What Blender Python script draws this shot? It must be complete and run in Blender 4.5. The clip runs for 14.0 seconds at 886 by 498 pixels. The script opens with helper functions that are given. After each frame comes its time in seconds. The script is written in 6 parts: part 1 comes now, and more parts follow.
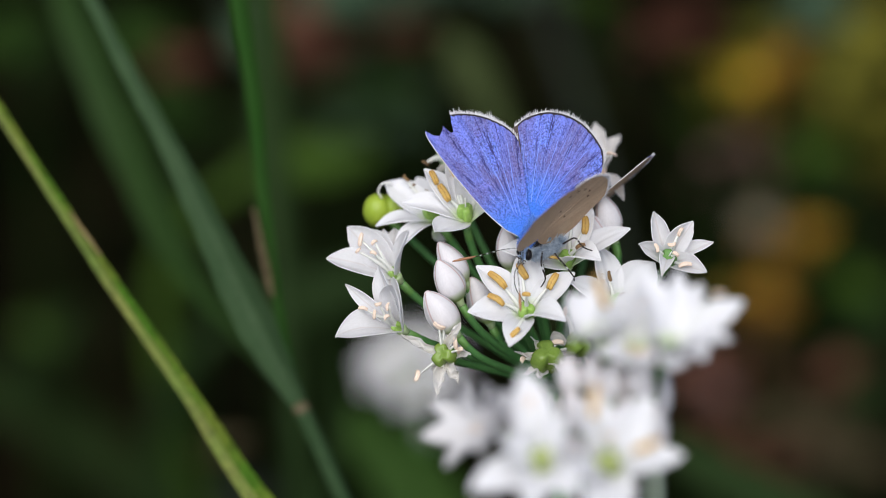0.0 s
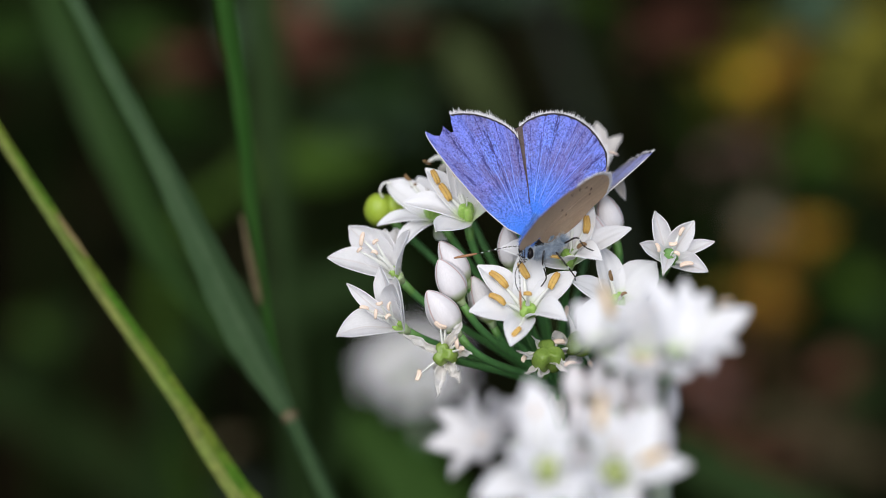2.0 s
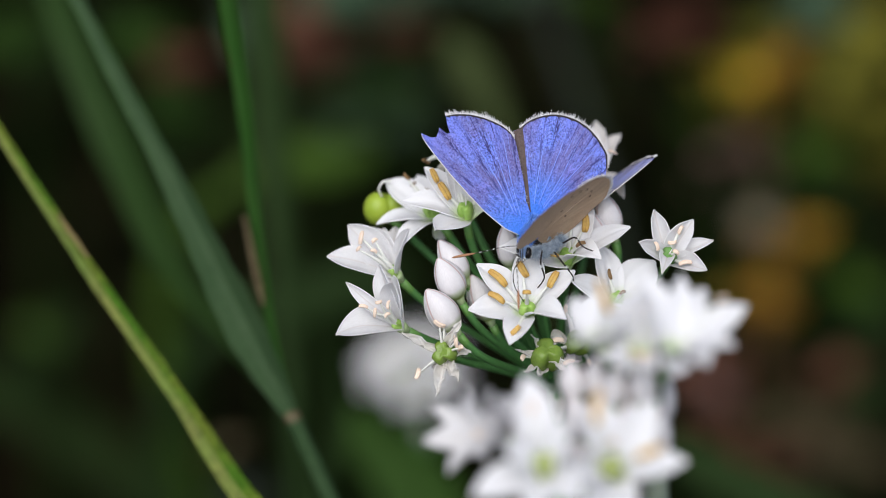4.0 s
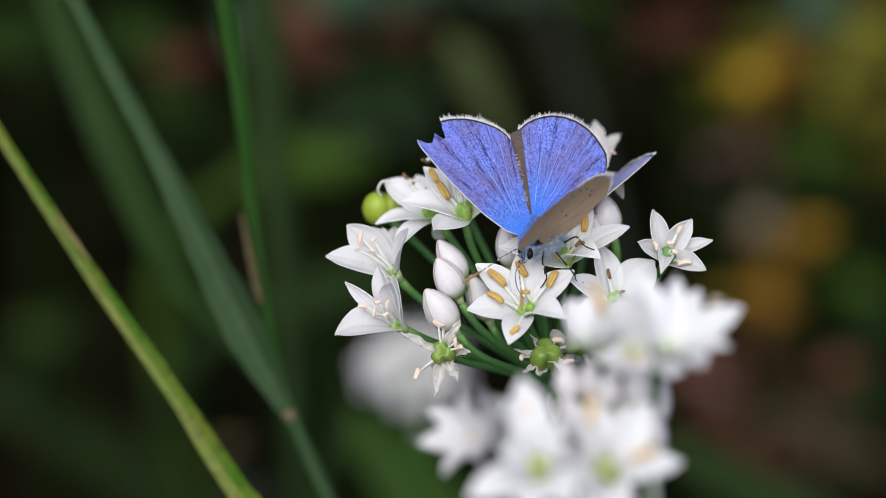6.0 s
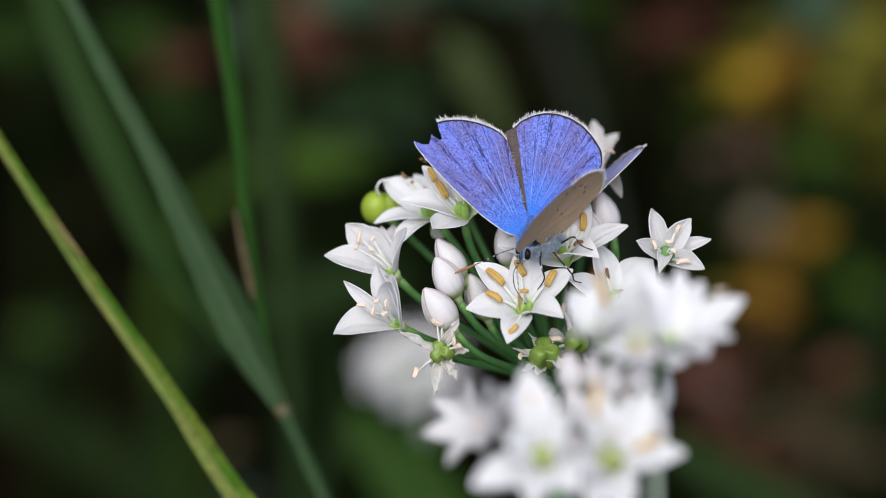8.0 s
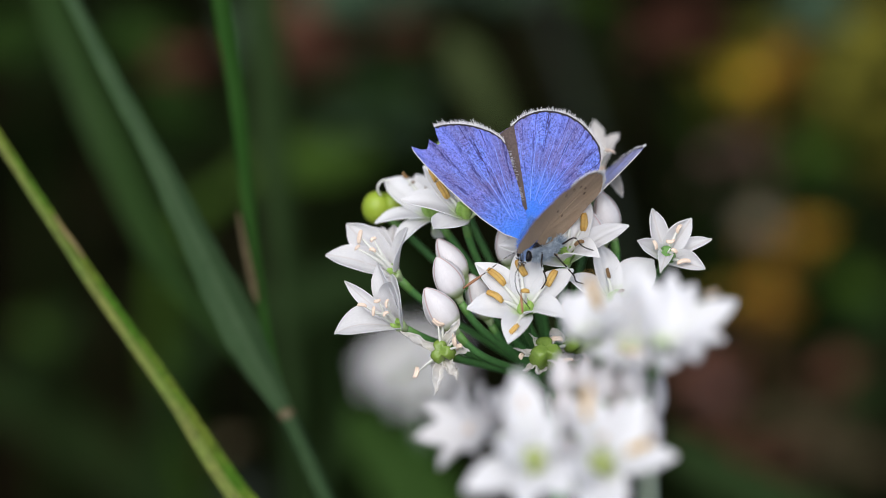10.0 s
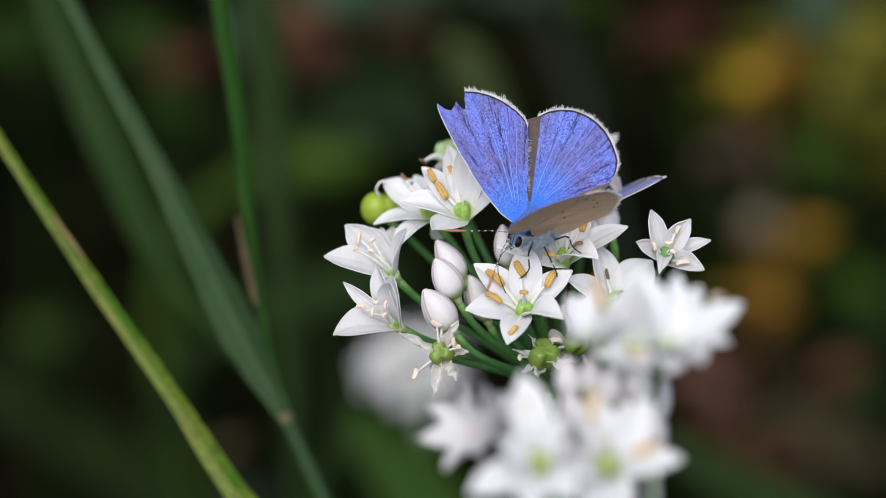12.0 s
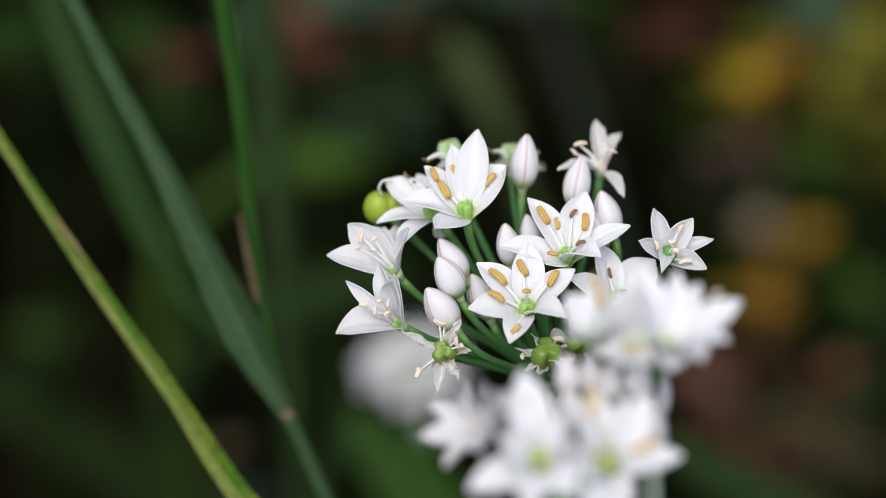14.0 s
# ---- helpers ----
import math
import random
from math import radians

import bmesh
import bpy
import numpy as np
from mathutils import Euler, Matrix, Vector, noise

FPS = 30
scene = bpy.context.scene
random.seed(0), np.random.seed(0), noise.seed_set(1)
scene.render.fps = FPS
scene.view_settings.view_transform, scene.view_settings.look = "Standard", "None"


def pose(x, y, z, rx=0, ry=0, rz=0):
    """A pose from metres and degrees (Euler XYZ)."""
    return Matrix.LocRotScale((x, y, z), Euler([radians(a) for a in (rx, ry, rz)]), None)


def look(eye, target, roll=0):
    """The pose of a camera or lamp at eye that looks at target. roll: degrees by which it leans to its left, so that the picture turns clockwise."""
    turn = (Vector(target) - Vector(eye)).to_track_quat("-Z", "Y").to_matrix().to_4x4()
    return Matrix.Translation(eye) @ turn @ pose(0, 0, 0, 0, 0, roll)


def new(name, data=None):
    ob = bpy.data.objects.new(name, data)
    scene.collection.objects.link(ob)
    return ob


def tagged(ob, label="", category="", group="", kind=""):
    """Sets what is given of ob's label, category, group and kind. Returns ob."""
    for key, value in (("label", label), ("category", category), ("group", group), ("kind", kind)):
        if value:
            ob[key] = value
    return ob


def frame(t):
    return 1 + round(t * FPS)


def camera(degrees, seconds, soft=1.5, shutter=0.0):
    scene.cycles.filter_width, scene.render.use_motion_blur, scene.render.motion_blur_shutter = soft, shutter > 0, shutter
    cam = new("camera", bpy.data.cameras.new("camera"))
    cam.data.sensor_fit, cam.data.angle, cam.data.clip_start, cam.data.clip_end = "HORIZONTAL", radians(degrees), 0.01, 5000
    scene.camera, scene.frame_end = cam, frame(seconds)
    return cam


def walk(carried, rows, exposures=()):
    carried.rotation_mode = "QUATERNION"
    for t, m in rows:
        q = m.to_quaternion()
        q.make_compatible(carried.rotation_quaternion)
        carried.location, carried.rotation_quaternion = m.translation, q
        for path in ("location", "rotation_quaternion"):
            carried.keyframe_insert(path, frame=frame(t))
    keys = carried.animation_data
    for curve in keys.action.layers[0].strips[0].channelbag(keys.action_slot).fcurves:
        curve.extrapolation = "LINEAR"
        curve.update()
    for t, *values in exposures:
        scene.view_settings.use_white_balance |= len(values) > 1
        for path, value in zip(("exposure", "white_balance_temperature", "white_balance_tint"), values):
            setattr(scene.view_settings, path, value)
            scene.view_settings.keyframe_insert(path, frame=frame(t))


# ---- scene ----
MM = 0.001

# camera: a macro lens on a tripod, looking down at the flower heads
cam = camera(16, 14.0, soft=0.5, shutter=0.9)
cam.data.dof.use_dof = True
cam.data.dof.focus_distance = 0.367
cam.data.dof.aperture_fstop = 8.0
cam.data.dof.aperture_blades = 0
EYE = look((0, -0.3355, 0.5764), (0, 0, 0.42))
walk(cam, [(0, EYE), (14, EYE)])

# light: soft bright sky over an open bed
world = bpy.data.worlds.new("sky")
scene.world = world
world.use_nodes = True
_sky = world.node_tree.nodes.new("ShaderNodeTexSky")
_sky.sky_type = "NISHITA"
_sky.sun_disc = False
_sky.sun_elevation = radians(46)
_sky.sun_rotation = radians(170)
_sky.air_density, _sky.dust_density, _sky.ozone_density = 0.7, 1.0, 0.7
_bg = world.node_tree.nodes["Background"]
_bg.inputs["Strength"].default_value = 0.11
world.node_tree.links.new(_sky.outputs["Color"], _bg.inputs["Color"])
sun = new("sun", bpy.data.lights.new("sun", "SUN"))
sun.data.energy = 3.7
sun.data.angle = radians(60)
sun.data.color = (1.0, 0.97, 0.945)
sun.matrix_world = look((-0.24, -0.85, 0.90), (0, 0, 0))
scene.view_settings.exposure = 0.03


# ---- materials ----
def material(name, color, rough=0.5, color2=None, big=300.0, fine=2500.0, mix_big=0.5, fine_amount=0.15,
             translucent=0.0, bump=0.0, subsurface=0.0, sheen=0.0, stretch=(1, 1, 1), metallic=0.0, object_mix=0.0, gloss=0.35, clear=0.0):
    """A surface with a slow blend of two colours, a fine grain and fine relief, in real size."""
    m = bpy.data.materials.new(name)
    m.use_nodes = True
    nt = m.node_tree
    N, L = nt.nodes, nt.links
    p = N["Principled BSDF"]
    out = N["Material Output"]
    co = N.new("ShaderNodeTexCoord")
    mp = N.new("ShaderNodeMapping")
    mp.inputs["Scale"].default_value = stretch
    L.new(co.outputs["Object"], mp.inputs["Vector"])
    n1 = N.new("ShaderNodeTexNoise")
    n1.inputs["Scale"].default_value = big
    n1.inputs["Detail"].default_value = 4
    n2 = N.new("ShaderNodeTexNoise")
    n2.inputs["Scale"].default_value = fine
    n2.inputs["Detail"].default_value = 3
    for t in (n1, n2):
        L.new(mp.outputs["Vector"], t.inputs["Vector"])
    ramp = N.new("ShaderNodeMapRange")
    ramp.inputs["From Min"].default_value = 0.5 - 0.5 * (1.0 - mix_big) - 0.02
    ramp.inputs["From Max"].default_value = 0.5 + 0.5 * (1.0 - mix_big) + 0.02
    L.new(n1.outputs["Fac"], ramp.inputs["Value"])
    mix = N.new("ShaderNodeMix")
    mix.data_type = "RGBA"
    mix.inputs["A"].default_value = (*color, 1)
    mix.inputs["B"].default_value = (*(color2 or color), 1)
    fac = ramp.outputs["Result"]
    if object_mix:
        info = N.new("ShaderNodeObjectInfo")
        ad = N.new("ShaderNodeMath")
        ad.operation = "MULTIPLY_ADD"
        L.new(info.outputs["Random"], ad.inputs[0])
        ad.inputs[1].default_value = object_mix
        L.new(fac, ad.inputs[2])
        fac = ad.outputs[0]
    L.new(fac, mix.inputs["Factor"])
    grain = N.new("ShaderNodeMapRange")
    grain.inputs["From Min"].default_value, grain.inputs["From Max"].default_value = 0.3, 0.7
    grain.inputs["To Min"].default_value, grain.inputs["To Max"].default_value = 1 - fine_amount, 1 + fine_amount
    L.new(n2.outputs["Fac"], grain.inputs["Value"])
    mul = N.new("ShaderNodeVectorMath")
    mul.operation = "SCALE"
    L.new(mix.outputs["Result"], mul.inputs[0])
    L.new(grain.outputs["Result"], mul.inputs["Scale"])
    L.new(mul.outputs["Vector"], p.inputs["Base Color"])
    p.inputs["Roughness"].default_value = rough
    p.inputs["Metallic"].default_value = metallic
    p.inputs["Specular IOR Level"].default_value = gloss
    if sheen:
        p.inputs["Sheen Weight"].default_value = sheen
    if subsurface:
        p.inputs["Subsurface Weight"].default_value = subsurface
        p.inputs["Subsurface Radius"].default_value = (1, 0.8, 0.6)
        p.inputs["Subsurface Scale"].default_value = 0.0006
    if bump:
        b = N.new("ShaderNodeBump")
        b.inputs["Strength"].default_value = bump
        b.inputs["Distance"].default_value = 0.0001
        L.new(n2.outputs["Fac"], b.inputs["Height"])
        L.new(b.outputs["Normal"], p.inputs["Normal"])
    if translucent:
        tr = N.new("ShaderNodeBsdfTranslucent")
        L.new(mul.outputs["Vector"], tr.inputs["Color"])
        sh = N.new("ShaderNodeMixShader")
        sh.inputs["Fac"].default_value = translucent
        L.new(p.outputs["BSDF"], sh.inputs[1])
        L.new(tr.outputs["BSDF"], sh.inputs[2])
        L.new(sh.outputs["Shader"], out.inputs["Surface"])
        if clear:
            # thin membrane: part of the light passes straight through
            tp = N.new("ShaderNodeBsdfTransparent")
            th = N.new("ShaderNodeMixShader")
            th.inputs["Fac"].default_value = clear
            L.new(sh.outputs["Shader"], th.inputs[1])
            L.new(tp.outputs["BSDF"], th.inputs[2])
            L.new(th.outputs["Shader"], out.inputs["Surface"])
    return m


def wing_scales(m):
    """Rows of scales that run out from the wing's root: cyan-blue streaks near the root, violet ones towards the edge, dark rays and single dark and pale scales."""
    nt = m.node_tree
    N, L = nt.nodes, nt.links
    co = N.new("ShaderNodeTexCoord")
    sep = N.new("ShaderNodeSeparateXYZ")
    L.new(co.outputs["Object"], sep.inputs["Vector"])
    ang = N.new("ShaderNodeMath")
    ang.operation = "ARCTAN2"
    L.new(sep.outputs["Y"], ang.inputs[0])
    L.new(sep.outputs["X"], ang.inputs[1])
    rad = N.new("ShaderNodeVectorMath")
    rad.operation = "LENGTH"
    L.new(co.outputs["Object"], rad.inputs[0])
    slots = [n.inputs[0] for n in N if n.type in ("BSDF_PRINCIPLED", "BSDF_TRANSLUCENT")]
    src = slots[0].links[0].from_socket
    for k, (freq, along, lo, hi, color, r0, r1, share) in enumerate((
            (3.0, 130.0, 0.34, 0.54, (0.140, 0.105, 0.24), 0.0030, 0.0075, 0.80),
            (90.0, 500.0, 0.52, 0.64, (0.22, 0.36, 1.0), 0.018, 0.006, 0.65),
            (70.0, 900.0, 0.42, 0.56, (0.024, 0.022, 0.14), 0.002, 0.006, 0.66),
            (5.5, 60.0, 0.46, 0.60, (0.18, 0.25, 0.90), 0.006, 0.014, 0.55),
            (0.0, 0.0, 0.0, 0.4, (0.020, 0.180, 0.74), 0.0075, 0.0015, 0.80),
            (-5000.0, 0.0, 0.54, 0.64, (0.020, 0.018, 0.12), 0.001, 0.004, 0.55),
            (-6500.0, 0.0, 0.58, 0.68, (0.36, 0.40, 0.92), 0.002, 0.006, 0.35))):
        fac = N.new("ShaderNodeMapRange")
        fac.inputs["From Min"].default_value, fac.inputs["From Max"].default_value = r0, r1
        L.new(rad.outputs["Value"], fac.inputs["Value"])
        if freq:
            cmb = N.new("ShaderNodeCombineXYZ")
            for a, s, v in ((ang.outputs[0], "X", freq), (rad.outputs["Value"], "Y", along)):
                mu = N.new("ShaderNodeMath")
                mu.operation = "MULTIPLY"
                mu.inputs[1].default_value = v
                L.new(a, mu.inputs[0])
                L.new(mu.outputs[0], cmb.inputs[s])
            cmb.inputs["Z"].default_value = 3.7 * k
            ns = N.new("ShaderNodeTexNoise")
            # a negative first number: single scales, scattered evenly
            ns.inputs["Scale"].default_value = 1.0 if freq > 0 else -freq
            ns.inputs["Detail"].default_value = 1 if k == 0 or freq < 0 else 5
            L.new(cmb.outputs[0] if freq > 0 else co.outputs["Object"], ns.inputs["Vector"])
            mr = N.new("ShaderNodeMapRange")
            mr.inputs["From Min"].default_value, mr.inputs["From Max"].default_value = lo, hi
            L.new(ns.outputs["Fac"], mr.inputs["Value"])
            mm = N.new("ShaderNodeMath")
            mm.operation = "MULTIPLY"
            L.new(mr.outputs["Result"], mm.inputs[0])
            L.new(fac.outputs["Result"], mm.inputs[1])
            out = mm.outputs[0]
        else:
            out = fac.outputs["Result"]
        if k == 2:
            # thin dark rays between the veins, broken by the noise
            rays = N.new("ShaderNodeMath")
            rays.operation = "MULTIPLY_ADD"
            rays.inputs[1].default_value, rays.inputs[2].default_value = 46.0, 0.6
            L.new(ang.outputs[0], rays.inputs[0])
            wave = N.new("ShaderNodeMath")
            wave.operation = "SINE"
            L.new(rays.outputs[0], wave.inputs[0])
            line = N.new("ShaderNodeMapRange")
            line.inputs["From Min"].default_value, line.inputs["From Max"].default_value = 0.55, 1.0
            line.inputs["To Min"].default_value, line.inputs["To Max"].default_value = 0.32, 1.9
            L.new(wave.outputs[0], line.inputs["Value"])
            broken = N.new("ShaderNodeMath")
            broken.operation = "MULTIPLY"
            L.new(out, broken.inputs[0])
            L.new(line.outputs["Result"], broken.inputs[1])
            out = broken.outputs[0]
        half = N.new("ShaderNodeMath")
        half.operation = "MULTIPLY"
        half.use_clamp = True
        half.inputs[1].default_value = share
        L.new(out, half.inputs[0])
        mix = N.new("ShaderNodeMix")
        mix.data_type = "RGBA"
        L.new(half.outputs[0], mix.inputs["Factor"])
        L.new(src, mix.inputs["A"])
        mix.inputs["B"].default_value = (*color, 1)
        src = mix.outputs["Result"]
    for s in slots:
        L.new(src, s)
    return m


def midrib(m, color, width, power=2.0, axis="X"):
    """Adds a coloured stripe along the middle of a petal, and faint lengthwise veins."""
    nt = m.node_tree
    N, L = nt.nodes, nt.links
    co = N.new("ShaderNodeTexCoord")
    sep = N.new("ShaderNodeSeparateXYZ")
    L.new(co.outputs["Object"], sep.inputs["Vector"])
    ab = N.new("ShaderNodeMath")
    ab.operation = "ABSOLUTE"
    L.new(sep.outputs[axis], ab.inputs[0])
    r = N.new("ShaderNodeMapRange")
    r.inputs["From Min"].default_value, r.inputs["From Max"].default_value = width * 0.3, width
    r.inputs["To Min"].default_value, r.inputs["To Max"].default_value = 1.0, 0.0
    L.new(ab.outputs[0], r.inputs["Value"])
    mix = N.new("ShaderNodeMix")
    mix.data_type = "RGBA"
    L.new(r.outputs["Result"], mix.inputs["Factor"])
    for p in [n for n in N if n.type in ("BSDF_PRINCIPLED", "BSDF_TRANSLUCENT")]:
        slot = p.inputs[0]
        src = slot.links[0].from_socket
        L.new(src, mix.inputs["A"])
        L.new(mix.outputs["Result"], slot)
    mix.inputs["B"].default_value = (*color, 1)
    return m


def base_tint(m, color, y0, y1, axis="Y"):
    """Adds another colour at the base of a petal, which it grows out of."""
    nt = m.node_tree
    N, L = nt.nodes, nt.links
    co = N.new("ShaderNodeTexCoord")
    sep = N.new("ShaderNodeSeparateXYZ")
    L.new(co.outputs["Object"], sep.inputs["Vector"])
    r = N.new("ShaderNodeMapRange")
    r.inputs["From Min"].default_value, r.inputs["From Max"].default_value = y0, y1
    r.inputs["To Min"].default_value, r.inputs["To Max"].default_value = 1.0, 0.0
    L.new(sep.outputs[axis], r.inputs["Value"])
    mix = N.new("ShaderNodeMix")
    mix.data_type = "RGBA"
    L.new(r.outputs["Result"], mix.inputs["Factor"])
    mix.inputs["B"].default_value = (*color, 1)
    slots = [n.inputs[0] for n in N if n.type in ("BSDF_PRINCIPLED", "BSDF_TRANSLUCENT")]
    L.new(slots[0].links[0].from_socket, mix.inputs["A"])
    for slot in slots:
        L.new(mix.outputs["Result"], slot)
    return m


PETAL = base_tint(material("white_petal", (0.93, 0.93, 0.94), 0.5, (0.89, 0.89, 0.91), 260, 2600, 0.3, 0.02, 0.42, 0.35, 0.0,
                           stretch=(6, 1, 1)), (0.74, 0.84, 0.55), 0.0006, 0.0024)
PETAL_OLD = midrib(material("faded_petal", (0.93, 0.93, 0.94), 0.5, (0.90, 0.89, 0.90), 300, 2400, 0.3, 0.04, 0.55, 0.4,
                            stretch=(6, 1, 1)), (0.84, 0.81, 0.80), 0.00012)
PETAL_DRY = material("withered_petal", (0.91, 0.90, 0.89), 0.5, (0.84, 0.80, 0.77), 400, 2600, 0.4, 0.08, 0.45, 0.5, stretch=(6, 1, 1), clear=0.12)
BUD = base_tint(midrib(material("bud_petal", (0.93, 0.925, 0.935), 0.45, (0.89, 0.86, 0.875), 260, 2400, 0.4, 0.04, 0.42, 0.2, 0.0,
                                stretch=(5, 1, 1)), (0.74, 0.58, 0.57), 0.00016), (0.42, 0.55, 0.20), 0.0002, 0.0014, "Z")
PAPER = material("dry_petal", (0.95, 0.94, 0.93), 0.3, (0.86, 0.82, 0.76), 500, 3000, 0.5, 0.08, 0.40, 0.6, clear=0.32)
OVARY = material("green_ovary", (0.24, 0.43, 0.07), 0.3, (0.42, 0.60, 0.18), 700, 4000, 0.4, 0.08, 0.1, 0.15)
OVARY_RIPE = material("ripening_ovary", (0.24, 0.31, 0.075), 0.35, (0.34, 0.38, 0.14), 700, 4000, 0.4, 0.08, 0.1, 0.15)
CAPSULE = material("green_capsule", (0.15, 0.24, 0.035), 0.2, (0.22, 0.33, 0.07), 500, 4000, 0.4, 0.08, 0.08, 0.15)
BERRY = material("ripe_capsule", (0.25, 0.36, 0.03), 0.33, (0.36, 0.46, 0.06), 300, 4000, 0.4, 0.06, 0.1, 0.1)
CUP = material("petal_base", (0.34, 0.50, 0.20), 0.5, (0.55, 0.66, 0.40), 500, 3000, 0.4, 0.05, 0.2, 0.1)
FILAMENT = material("filament", (0.84, 0.85, 0.80), 0.5, None, 500, 3000, 0.4, 0.03, 0.25, 0.1)
ANTHER = material("yellow_anther", (0.70, 0.48, 0.14), 0.6, (0.44, 0.25, 0.06), 700, 3000, 0.5, 0.15, 0.0, 0.25, object_mix=0.25)
ANTHER_OLD = material("brown_anther", (0.30, 0.18, 0.07), 0.65, (0.12, 0.07, 0.04), 1200, 6000, 0.4, 0.3, 0.0, 0.8)
ANTHER_PINK = material("faded_anther", (0.88, 0.74, 0.62), 0.6, (0.80, 0.62, 0.48), 900, 6000, 0.3, 0.1, 0.1, 0.5)
STALK = material("green_stalk", (0.072, 0.205, 0.062), 0.4, (0.100, 0.25, 0.075), 300, 2500, 0.4, 0.12, 0.0, 0.3,
                 stretch=(1, 1, 0.2))
STALK_WAXY = material("waxy_stalk", (0.22, 0.28, 0.21), 0.45, (0.28, 0.32, 0.25), 300, 2500, 0.4, 0.12, 0.0, 0.3)
STALK_TOP = material("pale_stalk", (0.13, 0.27, 0.07), 0.45, (0.09, 0.22, 0.05), 500, 2500, 0.4, 0.1, 0.0, 0.2)
BLADE = material("grass_blade", (0.029, 0.062, 0.024), 0.5, (0.043, 0.080, 0.034), 60, 900, 0.5, 0.3, 0.15, 0.4,
                 stretch=(6, 6, 0.3), object_mix=0.2, gloss=0.08)
BLADE_DIM = material("dim_blade", (0.018, 0.044, 0.010), 0.5, (0.026, 0.052, 0.014), 60, 900, 0.5, 0.3, 0.15, 0.4, stretch=(6, 6, 0.3), gloss=0.05)
BLADE_YELLOW = material("yellowing_blade", (0.100, 0.165, 0.022), 0.45, (0.165, 0.175, 0.040), 70, 700, 0.6, 0.35, 0.15, 0.4,
                        stretch=(3, 3, 1), gloss=0.12)
BLADE_GREEN = material("mottled_green_blade", (0.058, 0.140, 0.012), 0.45, (0.13, 0.165, 0.024), 110, 700, 0.7, 0.4, 0.15, 0.4,
                       stretch=(2, 2, 1), gloss=0.10)
BLADE_FRESH = material("fresh_blade", (0.017, 0.062, 0.008), 0.5, (0.024, 0.070, 0.012), 60, 900, 0.4, 0.15, 0.2, 0.4, stretch=(6, 6, 0.5), gloss=0.04)
JOINT = material("stem_joint", (0.10, 0.075, 0.04), 0.6, (0.07, 0.07, 0.03), 200, 1500, 0.4, 0.2)
LEAF_BRIGHT = material("bright_leaf", (0.042, 0.086, 0.012), 0.5, (0.052, 0.10, 0.015), 40, 500, 0.4, 0.2, 0.2, 0.4, gloss=0.04)
DRY = material("dry_leaf", (0.12, 0.098, 0.055), 0.7, (0.085, 0.066, 0.036), 80, 900, 0.4, 0.25, 0.15, 0.5, object_mix=0.3, gloss=0.04)
SCAR = material("brown_scar", (0.16, 0.105, 0.03), 0.6, (0.12, 0.10, 0.03), 300, 1500, 0.4, 0.2)
LEAF = material("green_leaf", (0.026, 0.066, 0.012), 0.55, (0.036, 0.076, 0.015), 40, 500, 0.4, 0.2, 0.2, 0.4, object_mix=0.5, gloss=0.04)
# darker copy of the green leaf; shade among the weeds is in its colour
LEAF_HALF_SHADED = material("half_shaded_leaf", (0.014, 0.032, 0.009), 0.6, (0.020, 0.038, 0.011), 40, 500, 0.4, 0.2, 0.15, 0.4, object_mix=0.5, gloss=0.04)
# the same leaf near black, holding the bed's deep shade as colour
LEAF_DEEP_SHADED = material("deep_shaded_leaf", (0.008, 0.018, 0.005), 0.6, (0.014, 0.026, 0.006), 40, 500, 0.4, 0.2, 0.15, 0.4, object_mix=0.5, gloss=0.04)
LEAF_YELLOW = material("yellow_leaf", (0.80, 0.58, 0.06), 0.55, (0.62, 0.42, 0.045), 40, 500, 0.4, 0.2, 0.25, 0.4, object_mix=0.3, gloss=0.04)
LEAF_PALE = material("pale_leaf", (0.060, 0.080, 0.028), 0.55, (0.044, 0.062, 0.020), 40, 500, 0.4, 0.2, 0.2, 0.4, gloss=0.04)
LEAF_GREY = material("grey_leaf", (0.022, 0.029, 0.022), 0.6, (0.030, 0.037, 0.028), 40, 500, 0.4, 0.2, 0.15, 0.4, gloss=0.04)
LEAF_TEAL = material("blue_green_leaf", (0.085, 0.150, 0.085), 0.6, (0.105, 0.170, 0.108), 40, 500, 0.4, 0.2, 0.15, 0.4, object_mix=0.3, gloss=0.04)
LEAF_WHITE = material("downy_leaf", (0.26, 0.215, 0.16), 0.7, (0.20, 0.165, 0.11), 60, 500, 0.4, 0.2, 0.2, 0.4, gloss=0.04)
# far below real leaf tone: shade of the bed and its gaps painted in
LEAF_GROUND_SHADED = material("shaded_ground_cover_leaf", (0.009, 0.013, 0.005), 0.7, (0.018, 0.011, 0.006), 6, 500, 0.5, 0.25, 0.1, 0.4, gloss=0.02)
LEAF_OLIVE = material("olive_leaf", (0.21, 0.195, 0.028), 0.55, (0.15, 0.15, 0.024), 40, 500, 0.4, 0.2, 0.2, 0.4, gloss=0.04)
LEAF_OCHRE = material("ochre_leaf", (0.33, 0.17, 0.026), 0.55, (0.24, 0.125, 0.022), 40, 500, 0.4, 0.2, 0.2, 0.4, gloss=0.04)
MAUVE = material("mauve_leaf", (0.25, 0.14, 0.125), 0.6, (0.17, 0.10, 0.085), 40, 500, 0.4, 0.2, 0.15, 0.4, object_mix=0.3, gloss=0.04)
RED = material("reddish_leaf", (0.17, 0.066, 0.046), 0.6, (0.12, 0.060, 0.038), 40, 500, 0.4, 0.2, 0.15, 0.4, object_mix=0.3, gloss=0.04)
